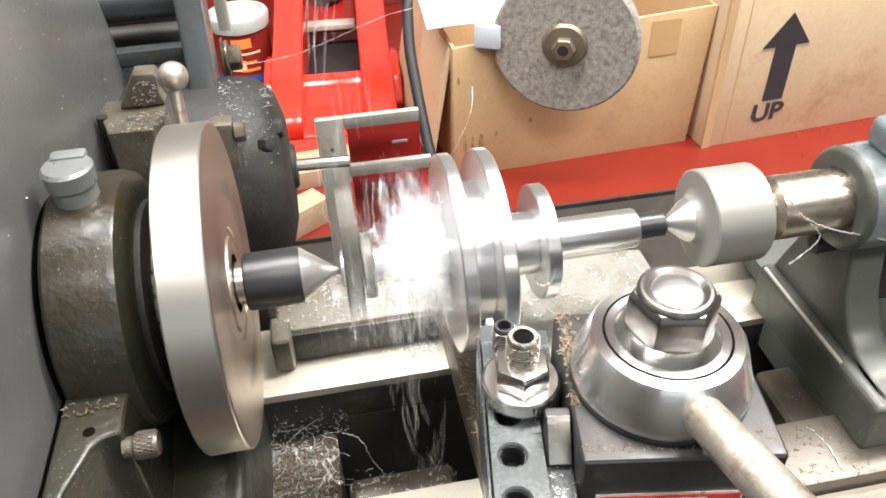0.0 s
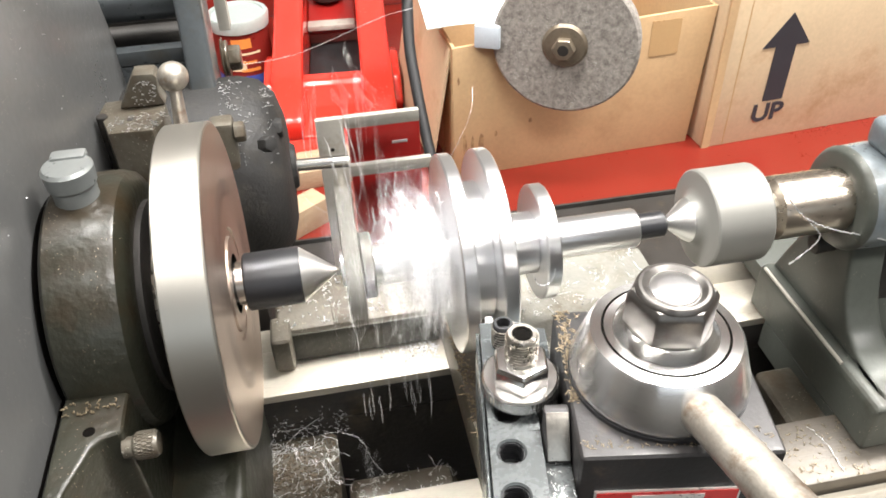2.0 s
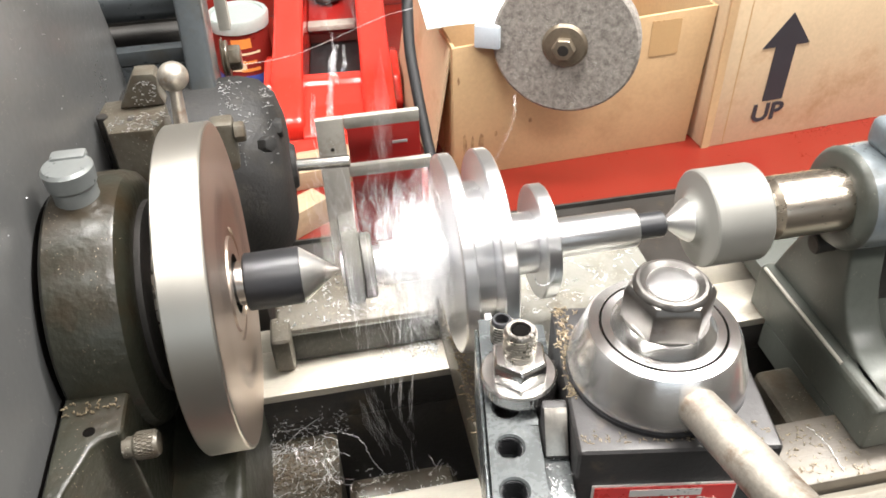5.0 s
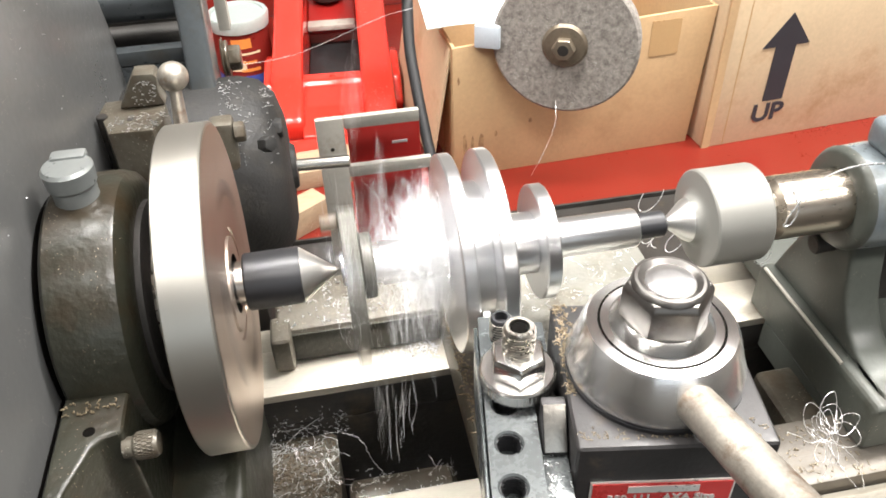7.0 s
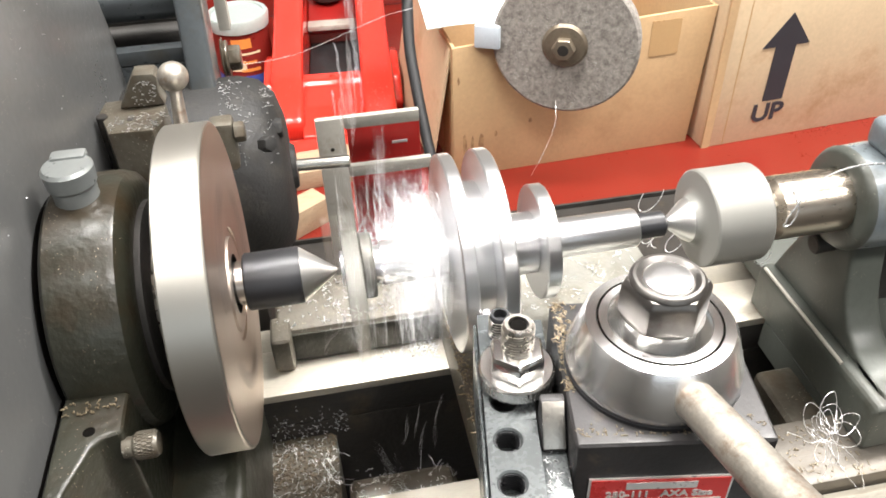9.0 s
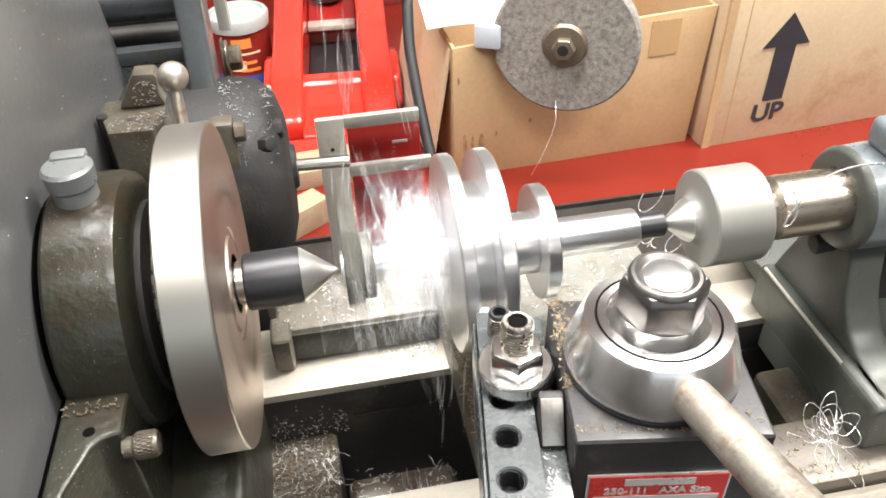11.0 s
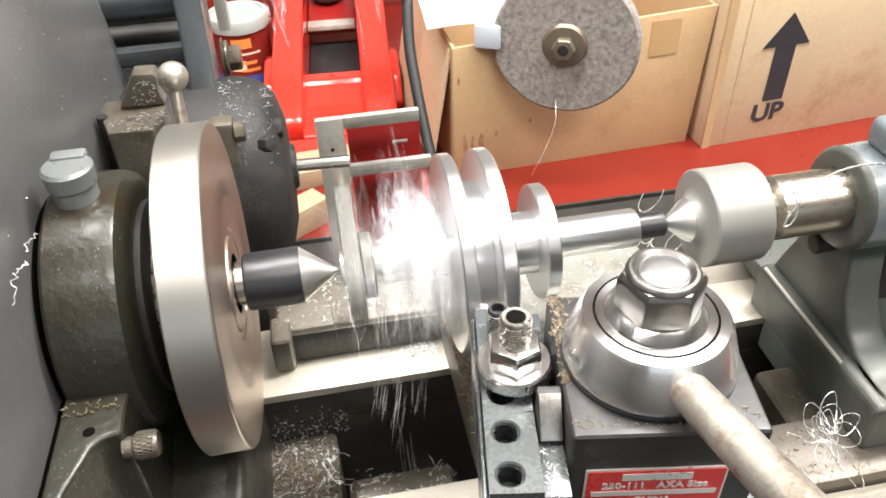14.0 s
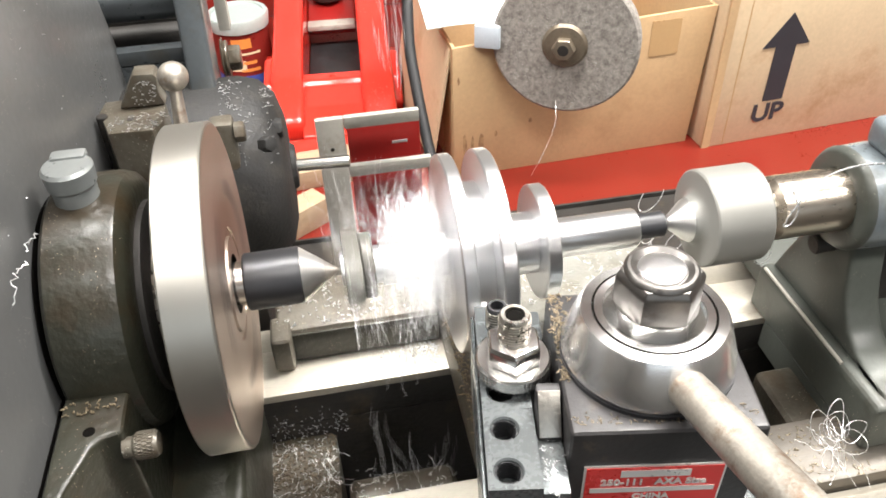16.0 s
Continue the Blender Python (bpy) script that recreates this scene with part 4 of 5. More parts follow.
def carton(name, origin, turn, w, d, h, mat, label, wall=0.005, flare=0.0, rise=0.0):
    """An open carton: four walls and a bottom; local x along its front, y to its back."""
    t = thing(name, (origin[0], origin[1], BENCH), label, "cardboard box")
    m = Matrix.Translation((origin[0], origin[1], BENCH)) @ Matrix.Rotation(radians(turn), 4, "Z")

    def put(n, bm, mt, parent=None, lb="", smooth=35):
        bm.transform(m)
        return part(n, bm, mt, parent or t, lb, smooth)
    def flared(bm):
        for v in bm.verts:
            if v.co.x > w / 2:
                v.co.x += flare * v.co.z / h
                v.co.z += rise * v.co.z / h
        return bm
    put("front_panel", flared(box(0, w, 0, wall, 0, h, 0.0012)), mat)
    put("side_panel", box(0, wall, wall + 0.0005, d, 0, h, 0.0012), mat)
    put("side_panel", flared(box(w - wall, w, wall + 0.0005, d, 0, h, 0.0012)), mat)
    put("back_panel", flared(box(wall, w - wall, d - wall, d, 0, h, 0.0012)), mat)
    put("bottom_panel", box(wall, w - wall, wall, d - wall, 0.0005, wall), mat)
    return t, put


def boxes():
    t, put = carton("open_cardboard_box", (0.135, 0.672, 0), 3.0, 0.377, 0.30, 0.206, M["card"], "open brown cardboard box with a worn corner", flare=0.011, rise=0.014)
    fl = box(-0.004, 0.0, 0.012, 0.29, 0, 0.185, 0.001)
    fl.transform(Matrix.Translation((-0.001, 0, 0.2)) @ Matrix.Rotation(radians(-170), 4, "Y"))
    put("side_flap", fl, M["cardpale"], lb="pale folded-down side flap")
    put("tape_patch", box(0.290, 0.335, -0.0008, -0.0003, 0.155, 0.208), M["tape"])
    flap = box(0.02, 0.36, 0.0, 0.004, 0.0, 0.07, 0.001)
    flap.transform(Matrix.Translation((0.004, 0.285, 0.205)) @ Matrix.Rotation(radians(-20), 4, "X"))
    put("back_flap", flap, M["cardpale"], lb="pale raised back flap")
    for sx, sz, sw, sh in ((0.012, 0.03, 0.008, 0.045), (0.025, 0.035, 0.005, 0.035), (0.036, 0.032, 0.010, 0.040), (0.060, 0.060, 0.006, 0.012), (0.112, 0.075, 0.006, 0.010), (0.006, 0.15, 0.004, 0.014)):
        rag = random.Random(int(sx * 1000))
        ring = [(sx + sw * (0.5 + rag.uniform(0.3, 0.5) * math.cos(a)), sz + sh * (0.5 + rag.uniform(0.3, 0.5) * math.sin(a))) for a in [k * 0.449 for k in range(14)]]
        put("stain", prism(ring, -0.0007, -0.0002, "y"), M["stain"], lb="brown water stain", smooth=0)
    put("corner_crease", box(-0.0012, -0.0002, 0.06, 0.064, 0.01, 0.19), M["tape"])
    t2, put2 = carton("cardboard_box", (0.5270, 0.666, 0), 4.5, 0.46, 0.34, 0.30, M["cardpale"], "pale brown cardboard box printed with a black up arrow")
    put2("lid_panel", box(0.0, 0.46, 0, 0.34, 0.3005, 0.305, 0.001), M["cardpale"])
    put2("edge_strip", box(-0.0012, 0.012, -0.0012, 0.002, 0, 0.30), M["card"], lb="crushed box edge")
    put2("score_line", box(0.0335, 0.0352, -0.0006, -0.0002, 0.002, 0.299), M["tape"], lb="pressed fold line")
    ax, az = 0.1056, 0.067
    arrow = prism([(ax - 0.017, az), (ax + 0.017, az), (ax + 0.017, az + 0.088), (ax + 0.039, az + 0.088), (ax, az + 0.138), (ax - 0.039, az + 0.088), (ax - 0.017, az + 0.088)], -0.0012, -0.0003, "y")
    put2("up_arrow", arrow, M["ink"], lb="black printed arrow", smooth=0)
    w = words("UP", 0.041, 0.0004, 0.0011)
    w.transform(Matrix.Translation((ax - 0.004, -0.0012, az - 0.021)) @ Matrix.Rotation(math.pi / 2, 4, "X") @ Matrix.Diagonal((1.08, 1, 1, 1)))
    put2("lettering", w, M["ink"], lb="black printed word", smooth=0)


def grinder():
    t = thing("bench_grinder", (0.294, 0.77, BENCH), "bench grinder with a coarse grey wheel standing in the open box", "bench grinder")
    cx, cy, cz = 0.2745, 0.622, -0.196
    spin = Matrix.Translation((cx, cy, 0)) @ Matrix.Rotation(radians(-26), 4, "Z") @ Matrix.Translation((-cx, -cy, 0))

    def angled(bm):
        bm.transform(spin)
        return bm

    def put(n, prof, mt, lb="", seg=96, parent=None):
        return part(n, angled(turned(prof, seg, "y", (cx, cy, cz))), M[mt], parent or t, lb)
    put("wheel", [(0, 0.016), (0, 0.0930), (0.003, 0.0965), (0.02, 0.0965), (0.023, 0.0930), (0.023, 0.016)], "stone", "coarse grey abrasive wheel")
    put("flange_washer", [(-0.0062, 0), (-0.0062, 0.014), (-0.0045, 0.0265), (-0.0005, 0.030), (-0.0005, 0)], "brasswasher", "dull brown flange washer", 64)
    part("arbor_nut", angled(hexagon((cx, cy - 0.0063, cz), (cx, cy - 0.017, cz), 0.027, 0.001)), M["brasswasher"], t, "hexagon arbor nut")
    part("arbor", angled(rod((cx, cy - 0.0174, cz), (cx, cy + 0.12, cz), 0.0078, 28)), M["darkiron"], t)
    put("motor_body", [(0.085, 0), (0.085, 0.05), (0.09, 0.058), (0.20, 0.058), (0.205, 0.05), (0.205, 0)], "bluegrey")
    part("pedestal", angled(box(cx - 0.05, cx + 0.05, cy + 0.115, cy + 0.200, BENCH + 0.006, cz - 0.05, 0.006)), M["bluegrey"], t)
    part("tool_rest", angled(box(cx - 0.120, cx - 0.085, cy - 0.006, cy + 0.03, cz - 0.012, cz + 0.02, 0.003)), M["pale"], t, "pale blue steel tool rest")
    part("rest_arm", angled(box(cx - 0.118, cx - 0.1, cy + 0.031, cy + 0.12, cz - 0.004, cz + 0.014, 0.002)), M["pale"], t)
    part("rest_bridge", angled(box(cx - 0.118, cx - 0.04, cy + 0.1205, cy + 0.135, cz - 0.004, cz + 0.014, 0.002)), M["pale"], t)


def papers():
    bm = bmesh.new()
    n = 10
    grid = [[bm.verts.new((0.105 + 0.135 * i / n, 0.69 + 0.2 * j / n - 0.02 * (i / n), -0.185 + 0.006 * math.sin(3.1 * i / n) + 0.03 * (j / n) + 0.004 * math.sin(5 * j / n))) for j in range(n + 1)] for i in range(n + 1)]
    for i in range(n):
        for j in range(n):
            bm.faces.new((grid[i][j], grid[i + 1][j], grid[i + 1][j + 1], grid[i][j + 1]))
    ext = bmesh.ops.extrude_face_region(bm, geom=bm.faces[:])
    for v in ext["geom"]:
        if isinstance(v, bmesh.types.BMVert):
            v.co.z += 0.0015
    single("paper_sheet", bm, M["paper"], (0.17, 0.77, -0.186), "white paper sheet lying over the open box", "paper")


def hose():
    pts = [(0.076, 0.66, -0.11), (0.074, 0.641, -0.122), (0.069, 0.606, -0.166), (0.070, 0.578, -0.20), (0.072, 0.552, -0.231), (0.077, 0.512, -0.279), (0.085, 0.47, -0.32), (0.10, 0.42, -0.36), (0.13, 0.38, BENCH + 0.011), (0.3, 0.36, BENCH + 0.011)]
    fine = []
    for i in range(len(pts) - 1):
        p0, p1, p2, p3 = (Vector(pts[min(max(k, 0), len(pts) - 1)]) for k in (i - 1, i, i + 1, i + 2))
        for s in range(6):
            u = s / 6
            fine.append(0.5 * ((2 * p1) + (p2 - p0) * u + (2 * p0 - 5 * p1 + 4 * p2 - p3) * u * u + (3 * p1 - p0 - 3 * p2 + p3) * u ** 3))
    up = [Vector((0.082, 0.75, 0.1)), Vector((0.079, 0.70, -0.04))]
    v, f = sweep(up + fine, 0.0070, 14)
    me = bpy.data.meshes.new("power_cord")
    me.from_pydata(v, [], f)
    for p in me.polygons:
        p.use_smooth = True
    me.materials.append(M["rubber"])
    ob = new("power_cord", me)
    ob.location = (0, 0, AX)
    tagged(ob, "black rubber cord hanging down to the bench", "cord")


def wood_blocks():
    b = box(-0.035, 0.035, -0.018, 0.018, 0, 0.04, 0.002)
    b.transform(Matrix.Translation((-0.094, 0.60, BENCH)) @ Matrix.Rotation(radians(35), 4, "Z"))
    single("wood_block", b, M["wood"], (-0.094, 0.60, BENCH), "pale rough timber block on the bench", "wood block")
    b = box(-0.09, 0.09, -0.03, 0.03, 0, 0.03, 0.002)
    b.transform(Matrix.Translation((-0.09, 0.72, BENCH)) @ Matrix.Rotation(radians(5), 4, "Z"))
    single("timber_offcut", b, M["wood"], (-0.09, 0.72, BENCH), "pale timber offcut lying by the jack", "wood block")


room()
workbench()
lathe_bed()
headstock()
back_gear()
drive_bracket()
motor()
motor_frame()
FACEPLATE = faceplate()
CENTRE = head_centre()
WORK = workpiece()
DOG = lathe_dog()
LIVE = live_centre()
tailstock()
carriage()
SLIDE = cross_slide()
POST_THING = tool_post()
HOLDER = tool_holder()
floor_jack()
tin_can()
boxes()
grinder()
papers()
hose()
wood_blocks()
chip_tray()


# ---------------------------------------------------------------- swarf and chips
def scatter(name, count, place, sizes, radius, thick, mat, label, base, seed):
    """Loose curls and flakes that lie about, as one object."""
    rnd = random.Random(seed)
    lines = []
    for _ in range(count):
        p = Vector(place(rnd))
        length = rnd.uniform(*sizes)
        c = curl(rnd, length, rnd.uniform(0.4, 1) * radius, rnd.uniform(1.5, 5) * radius, 0.5)
        low = min(q.z for q in c)
        lines.append([(p.x + q.x, p.y + q.y, p.z + (q.z - low) * 0.45 + thick) for q in c])
    return single(name, strands(lines, thick), mat, base, label, "metal chips", kind="stuff")


def crinkled(points, amount, seed, step=0.0012):
    """A wire line through points with the fine kinks of twisted swarf."""
    rnd = random.Random(seed)
    pts = [Vector(p) for p in points]
    out = []
    for i in range(len(pts) - 1):
        p0, p1, p2, p3 = (pts[min(max(k, 0), len(pts) - 1)] for k in (i - 1, i, i + 1, i + 2))
        n = max(3, int((p2 - p1).length / step))
        for s in range(n):
            u = s / n
            q = 0.5 * ((2 * p1) + (p2 - p0) * u + (2 * p0 - 5 * p1 + 4 * p2 - p3) * u * u + (3 * p1 - p0 - 3 * p2 + p3) * u ** 3)
            out.append(q + Vector((rnd.gauss(0, 1), rnd.gauss(0, 1), rnd.gauss(0, 1))) * amount)
    return out


def piles():
    scatter("swarf_pile", 130, lambda r: (r.uniform(-0.120, -0.067), 0.028 - min(abs(r.gauss(0, 0.03)), 0.078), -0.1563), (0.003, 0.010), 0.0014, 0.00012, M["swarf"],
            "bright aluminium curls heaped on the bed web", (-0.09, 0, -0.1563), 1)
    scatter("swarf_pile", 6, lambda r: (r.uniform(-0.112, -0.072), r.uniform(-0.03, 0.02), -0.1555), (0.012, 0.026), 0.0022, 0.00013, M["swarf"],
            "long aluminium curls tangled on the bed web", (-0.09, 0.01, -0.1555), 2)
    scatter("swarf_pile", 130, lambda r: (r.uniform(-0.060, -0.001), -0.02 + r.gauss(0, 0.006), -0.1515), (0.002, 0.007), 0.0010, 0.00015, M["swarf"],
            "wet aluminium curls on the round girt", (-0.03, -0.02, -0.151), 3)
    scatter("swarf_pile", 240, lambda r: (r.uniform(-0.120, -0.067), r.uniform(-0.055, 0.030), -0.1563), (0.0008, 0.0034), 0.0008, 0.00013, M["swarf"],
            "short bright curls pressed into the oily crust", (-0.09, -0.01, -0.1563), 13)
    scatter("rail_chips", 150, lambda r: (r.uniform(-0.118, -0.058), 0.0304, -0.1555 + abs(r.gauss(0, 0.011))), (0.0008, 0.0030), 0.0007, 0.00014, M["swarf"],
            "bright chips stuck to the oily inner rail", (-0.09, 0.0304, -0.15), 16)
    scatter("dark_chips", 1500, lambda r: (r.uniform(-0.120, -0.067), r.uniform(-0.055, 0.030), -0.1567), (0.0006, 0.0020), 0.0006, 0.0005, M["crust"],
            "brown oily chips crusted on the bed web", (-0.09, 0, -0.1567), 4)
    scatter("way_chips", 110, lambda r: (0.002 - abs(r.gauss(0, 0.012)), 0.054 - abs(r.gauss(0, 0.008)), -0.114), (0.001, 0.003), 0.0006, 0.0003, M["swarf"],
            "small grey chips on the rear way", (0, 0.05, -0.114), 5)
    scatter("way_chips", 170, lambda r: (lambda y: (r.uniform(-0.092, 0.005), y, -0.0893 + max(0, min(y, 0.076) - 0.058) * 0.25))(0.058 + r.random() * 0.034), (0.001, 0.003), 0.0006, 0.00025, M["swarf"],
            "small grey chips on the carriage wing", (-0.04, 0.07, -0.082), 6)
    scatter("edge_chips", 260, lambda r: (0.0066 + r.random() * 0.006, r.uniform(-0.095, 0.05), -0.0825), (0.001, 0.004), 0.0007, 0.00034, M["chip"],
            "golden brown chips along the saddle edge", (0.008, -0.02, -0.082), 7)
    scatter("way_chips", 160, lambda r: (r.uniform(0.14, 0.21), r.uniform(-0.088, -0.052), -0.114), (0.0008, 0.003), 0.0006, 0.00018, M["chip"],
            "brown chips on the front way", (0.17, -0.07, -0.114), 8)
    scatter("motor_chips", 210, lambda r: motor_top(r), (0.001, 0.004), 0.0007, 0.0001, M["swarf"],
            "bright chips stuck on the black motor", (-0.1, 0.15, 0.012), 9)
    scatter("bracket_chips", 60, lambda r: (r.uniform(-0.158, -0.130), r.uniform(0.089, 0.107), 0.0362), (0.001, 0.004), 0.0006, 0.00013, M["swarf"],
            "bright chips on the gear bracket", (-0.145, 0.098, 0.036), 10)
    scatter("bracket_chips", 50, lambda r: (lambda z: (r.uniform(-0.150 + (z - 0.037) * 0.5, -0.134), 0.1147, z))(0.037 + 0.014 * r.random()), (0.0008, 0.0026), 0.0005, 0.00013, M["swarf"],
            "bright chips stuck to the bracket upright", (-0.143, 0.1147, 0.044), 14)
    scatter("guard_chips", 26, lambda r: (-0.1670, r.uniform(-0.09, 0.15), r.uniform(0.03, 0.17)), (0.0006, 0.0014), 0.0003, 0.00016, M["swarf"],
            "tiny bright chips stuck to the belt guard", (-0.167, 0.03, 0.1), 15)
    scatter("ledge_chips", 22, lambda r: (r.uniform(-0.162, -0.140), r.uniform(-0.0675, -0.0615), 0.0012), (0.001, 0.0024), 0.0006, 0.0003, M["chip"],
            "golden chips on the headstock ledge", (-0.15, -0.063, 0.001), 11)
    scatter("trough_chips", 240, lambda r: (r.uniform(-0.06, 0.0), r.uniform(-0.05, 0.03), -0.2498), (0.003, 0.016), 0.0016, 0.00025, M["swarf"],
            "aluminium curls in the dark trough", (-0.03, -0.01, -0.25), 12)


def motor_top(r):
    a = r.uniform(math.radians(35), math.radians(100))
    x = -0.108 + r.random() * 0.030
    rad = 0.0625 if x < -0.098 else 0.0625 - (x + 0.098) * 0.45
    return (x, 0.17 - rad * math.cos(a), -0.046 + rad * math.sin(a))


def slide_chips():
    a = scatter("slide_chips", 150, lambda r: (r.uniform(0.03, 0.12), r.uniform(-0.03, 0.052), -0.052), (0.002, 0.007), 0.0011, 0.00014, M["swarf"],
                "aluminium curls strewn on the cross slide", (0.07, 0.01, -0.052), 20)
    b = scatter("post_chips", 180, lambda r: tuple(POST @ Vector((-0.0312 + abs(r.gauss(0, 0.0028)), r.uniform(-0.012, 0.031), 0.0362))), (0.0007, 0.0024), 0.0006, 0.00020, M["chip"],
                "golden chips along the tool post edge", (0.03, -0.1, 0.036), 21)
    c = scatter("holder_chips", 34, lambda r: tuple(POST @ Vector((-0.0372 + r.gauss(0, 0.0018), -0.037 + r.gauss(0, 0.007), 0.0215))), (0.0008, 0.003), 0.0005, 0.00012, M["swarf"],
                "bright chips on the tool holder", (0.01, -0.14, 0.0215), 22)
    d = scatter("post_chips", 120, lambda r: tuple(POST @ Vector((r.uniform(-0.031, 0.031), -0.0305 + abs(r.gauss(0, 0.003)), 0.0362))), (0.0005, 0.0014), 0.0004, 0.00012, M["chip"],
                "fine bright chips on the tool post block", (0.05, -0.14, 0.036), 23)
    return [a, b, c, d]


def wire(name, lines, thick, base, label):
    return single(name, strands(lines, thick), M["swarf"], base, label, "metal swarf", kind="stuff" if len(lines) > 1 else "")


def wires():
    """Single long strands that lie about and are moved now and then."""
    out = {}
    out["long"] = wire("swarf_wire", [crinkled([(-0.0973, 0.237, -0.0008), (-0.066, 0.32, -0.035), (-0.031, 0.407, -0.063), (0.03, 0.53, -0.096), (0.078, 0.622, -0.126)], 0.0002, 31)], 0.0002,
                       (-0.03, 0.4, -0.06), "long twisted aluminium strand hanging across the gap")
    out["quill_a"] = wire("swarf_wire", [crinkled([(0.1635, -0.0185, 0.020), (0.1746, -0.0200, 0.0077), (0.1942, -0.0215, -0.0025), (0.2267, -0.0290, -0.0100)], 0.0002, 32),
                                         crinkled([(0.1790, -0.02, 0.0035), (0.1859, -0.021, -0.0070), (0.1735, -0.021, -0.0206), (0.180, -0.021, -0.016)], 0.0002, 33)], 0.00035,
                          (0.19, -0.02, 0), "aluminium strand draped over the tailstock quill")
    out["quill_b"] = wire("swarf_wire", [crinkled([(0.1657, -0.018, 0.0227), (0.1707, -0.0185, 0.012), (0.1690, -0.0185, 0.0037), (0.1653, -0.0185, 0.0027), (0.1675, -0.0185, 0.0100), (0.1712, -0.0185, 0.0180)], 0.0001, 34),
                                         crinkled([(0.1800, -0.017, 0.0275), (0.1849, -0.018, 0.0309), (0.1960, -0.018, 0.0330), (0.2090, -0.019, 0.0330)], 0.0001, 35)], 0.0004,
                          (0.17, -0.018, 0.01), "small aluminium loop caught on the tailstock quill")
    rnd = random.Random(36)
    arcs = []
    for cx, cy, r in ((0.140, 0.070, 0.007), (0.113, 0.035, 0.006), (0.121, 0.034, 0.005), (0.133, 0.036, 0.006), (0.138, 0.030, 0.005), (0.127, 0.040, 0.004)):
        a0, tilt = rnd.uniform(0, 6.28), rnd.uniform(0.6, 1.2)
        arcs.append([(cx + r * math.cos(a0 + 0.22 * k), cy + r * 0.6 * math.sin(a0 + 0.22 * k), -0.045 + r * tilt * (1 + math.sin(a0 + 0.22 * k + 1))) for k in range(19)])
    arcs.append(crinkled([(0.1590, -0.012, -0.0195), (0.1605, -0.012, -0.0245), (0.1638, -0.012, -0.0262), (0.1672, -0.012, -0.0238), (0.1682, -0.012, -0.0175)], 0.0001, 48))
    out["loops"] = wire("swarf_loops", arcs, 0.00022, (0.125, 0.04, -0.045), "loose aluminium loops behind the tool post")
    rnd = random.Random(37)
    tangle = []
    core = Vector((0.1860, -0.0735, -0.0940))
    across, upward, toward = Vector((0.98, -0.19, -0.03)), Vector((0.14, 0.61, 0.78)), Vector((-0.13, -0.77, 0.63))
    for ax, ay, reach, wide in ((-0.3, 1.0, 0.021, 0.0058), (0.35, 1.0, 0.022, 0.0050), (-0.6, 0.8, 0.017, 0.0035), (0.9, -0.1, 0.015, 0.0066), (-1.0, 0.45, 0.010, 0.0028), (0.7, 0.7, 0.014, 0.0040),
                                (0.1, 1.0, 0.012, 0.0030), (-0.2, -1.0, 0.012, 0.0028), (0.5, -0.8, 0.013, 0.0032), (0.0, 1.0, 0.017, 0.0062)):
        u = (across * ax + upward * ay + toward * rnd.gauss(0, 0.25)).normalized()
        w = (u.cross(toward) + toward * rnd.gauss(0, 0.3)).normalized()
        o = core + (across * rnd.gauss(0, 1) + upward * rnd.gauss(0, 1) + toward * rnd.gauss(0, 1)) * 0.0026
        bend = rnd.gauss(0, 0.002)
        tangle.append([o + u * reach * (1 - math.cos(0.22 * i)) / 2 + w * (wide * math.sin(0.22 * i) + bend * math.sin(0.11 * i) ** 2) + toward * 0.0012 * math.sin(0.5 * i + ax) for i in range(30)])
    for steps, seed in ((((0, 0), (0.001, -0.012), (-0.002, -0.020), (-0.004, -0.023)), 38), (((0.002, -0.010), (0.008, -0.020), (0.013, -0.026), (0.018, -0.031)), 39),
                        (((0.006, -0.006), (0.014, -0.014), (0.017, -0.022), (0.018, -0.029)), 43), (((-0.004, -0.003), (-0.010, -0.005), (-0.016, -0.001), (-0.023, 0.001)), 44)):
        tangle.append(crinkled([core + across * a + upward * b for a, b in steps], 0.0002, seed))
    out["tangle"] = wire("swarf_tangle", tangle, 0.00013, (0.186, -0.0735, -0.094), "loose tangle of looping aluminium strands")
    wire("swarf_wire", [crinkled([(0.1905, -0.0548, -0.1132), (0.1938, -0.0632, -0.1132), (0.1945, -0.0727, -0.1132), (0.1936, -0.0850, -0.1132)], 0.0004, 47)], 0.00017,
         (0.1935, -0.07, -0.1132), "thin twisted aluminium strand lying on the front way")
    rnd = random.Random(45)
    heap = []
    for k in range(10):
        p = Vector((rnd.uniform(-0.114, -0.080), rnd.uniform(0.004, 0.026), -0.1530))
        line = [p]
        a = rnd.uniform(0, 6.28)
        for _ in range(rnd.randint(4, 8)):
            a += rnd.gauss(0, 0.9)
            q = line[-1] + Vector((0.0065 * math.cos(a), 0.0055 * math.sin(a), rnd.gauss(0, 0.003)))
            q.x, q.y, q.z = min(max(q.x, -0.121), -0.066), min(max(q.y, -0.03), 0.030), min(max(q.z, -0.1555), -0.134)
            line.append(q)
        heap.append(crinkled(line, 0.00025, 46 + k))
    heap.append(crinkled([(-0.1097, 0.0080, -0.152), (-0.0921, 0.0214, -0.1435), (-0.0725, 0.0328, -0.141)], 0.00012, 71))
    heap.append(crinkled([(-0.073, 0.022, -0.145), (-0.062, 0.017, -0.141), (-0.052, 0.006, -0.137), (-0.046, -0.004, -0.145), (-0.040, -0.012, -0.1495)], 0.0005, 70))
    out["heap"] = wire("swarf_tangle", heap, 0.00014, (-0.09, 0.01, -0.1530), "bright tangle of aluminium strands on the bed web")
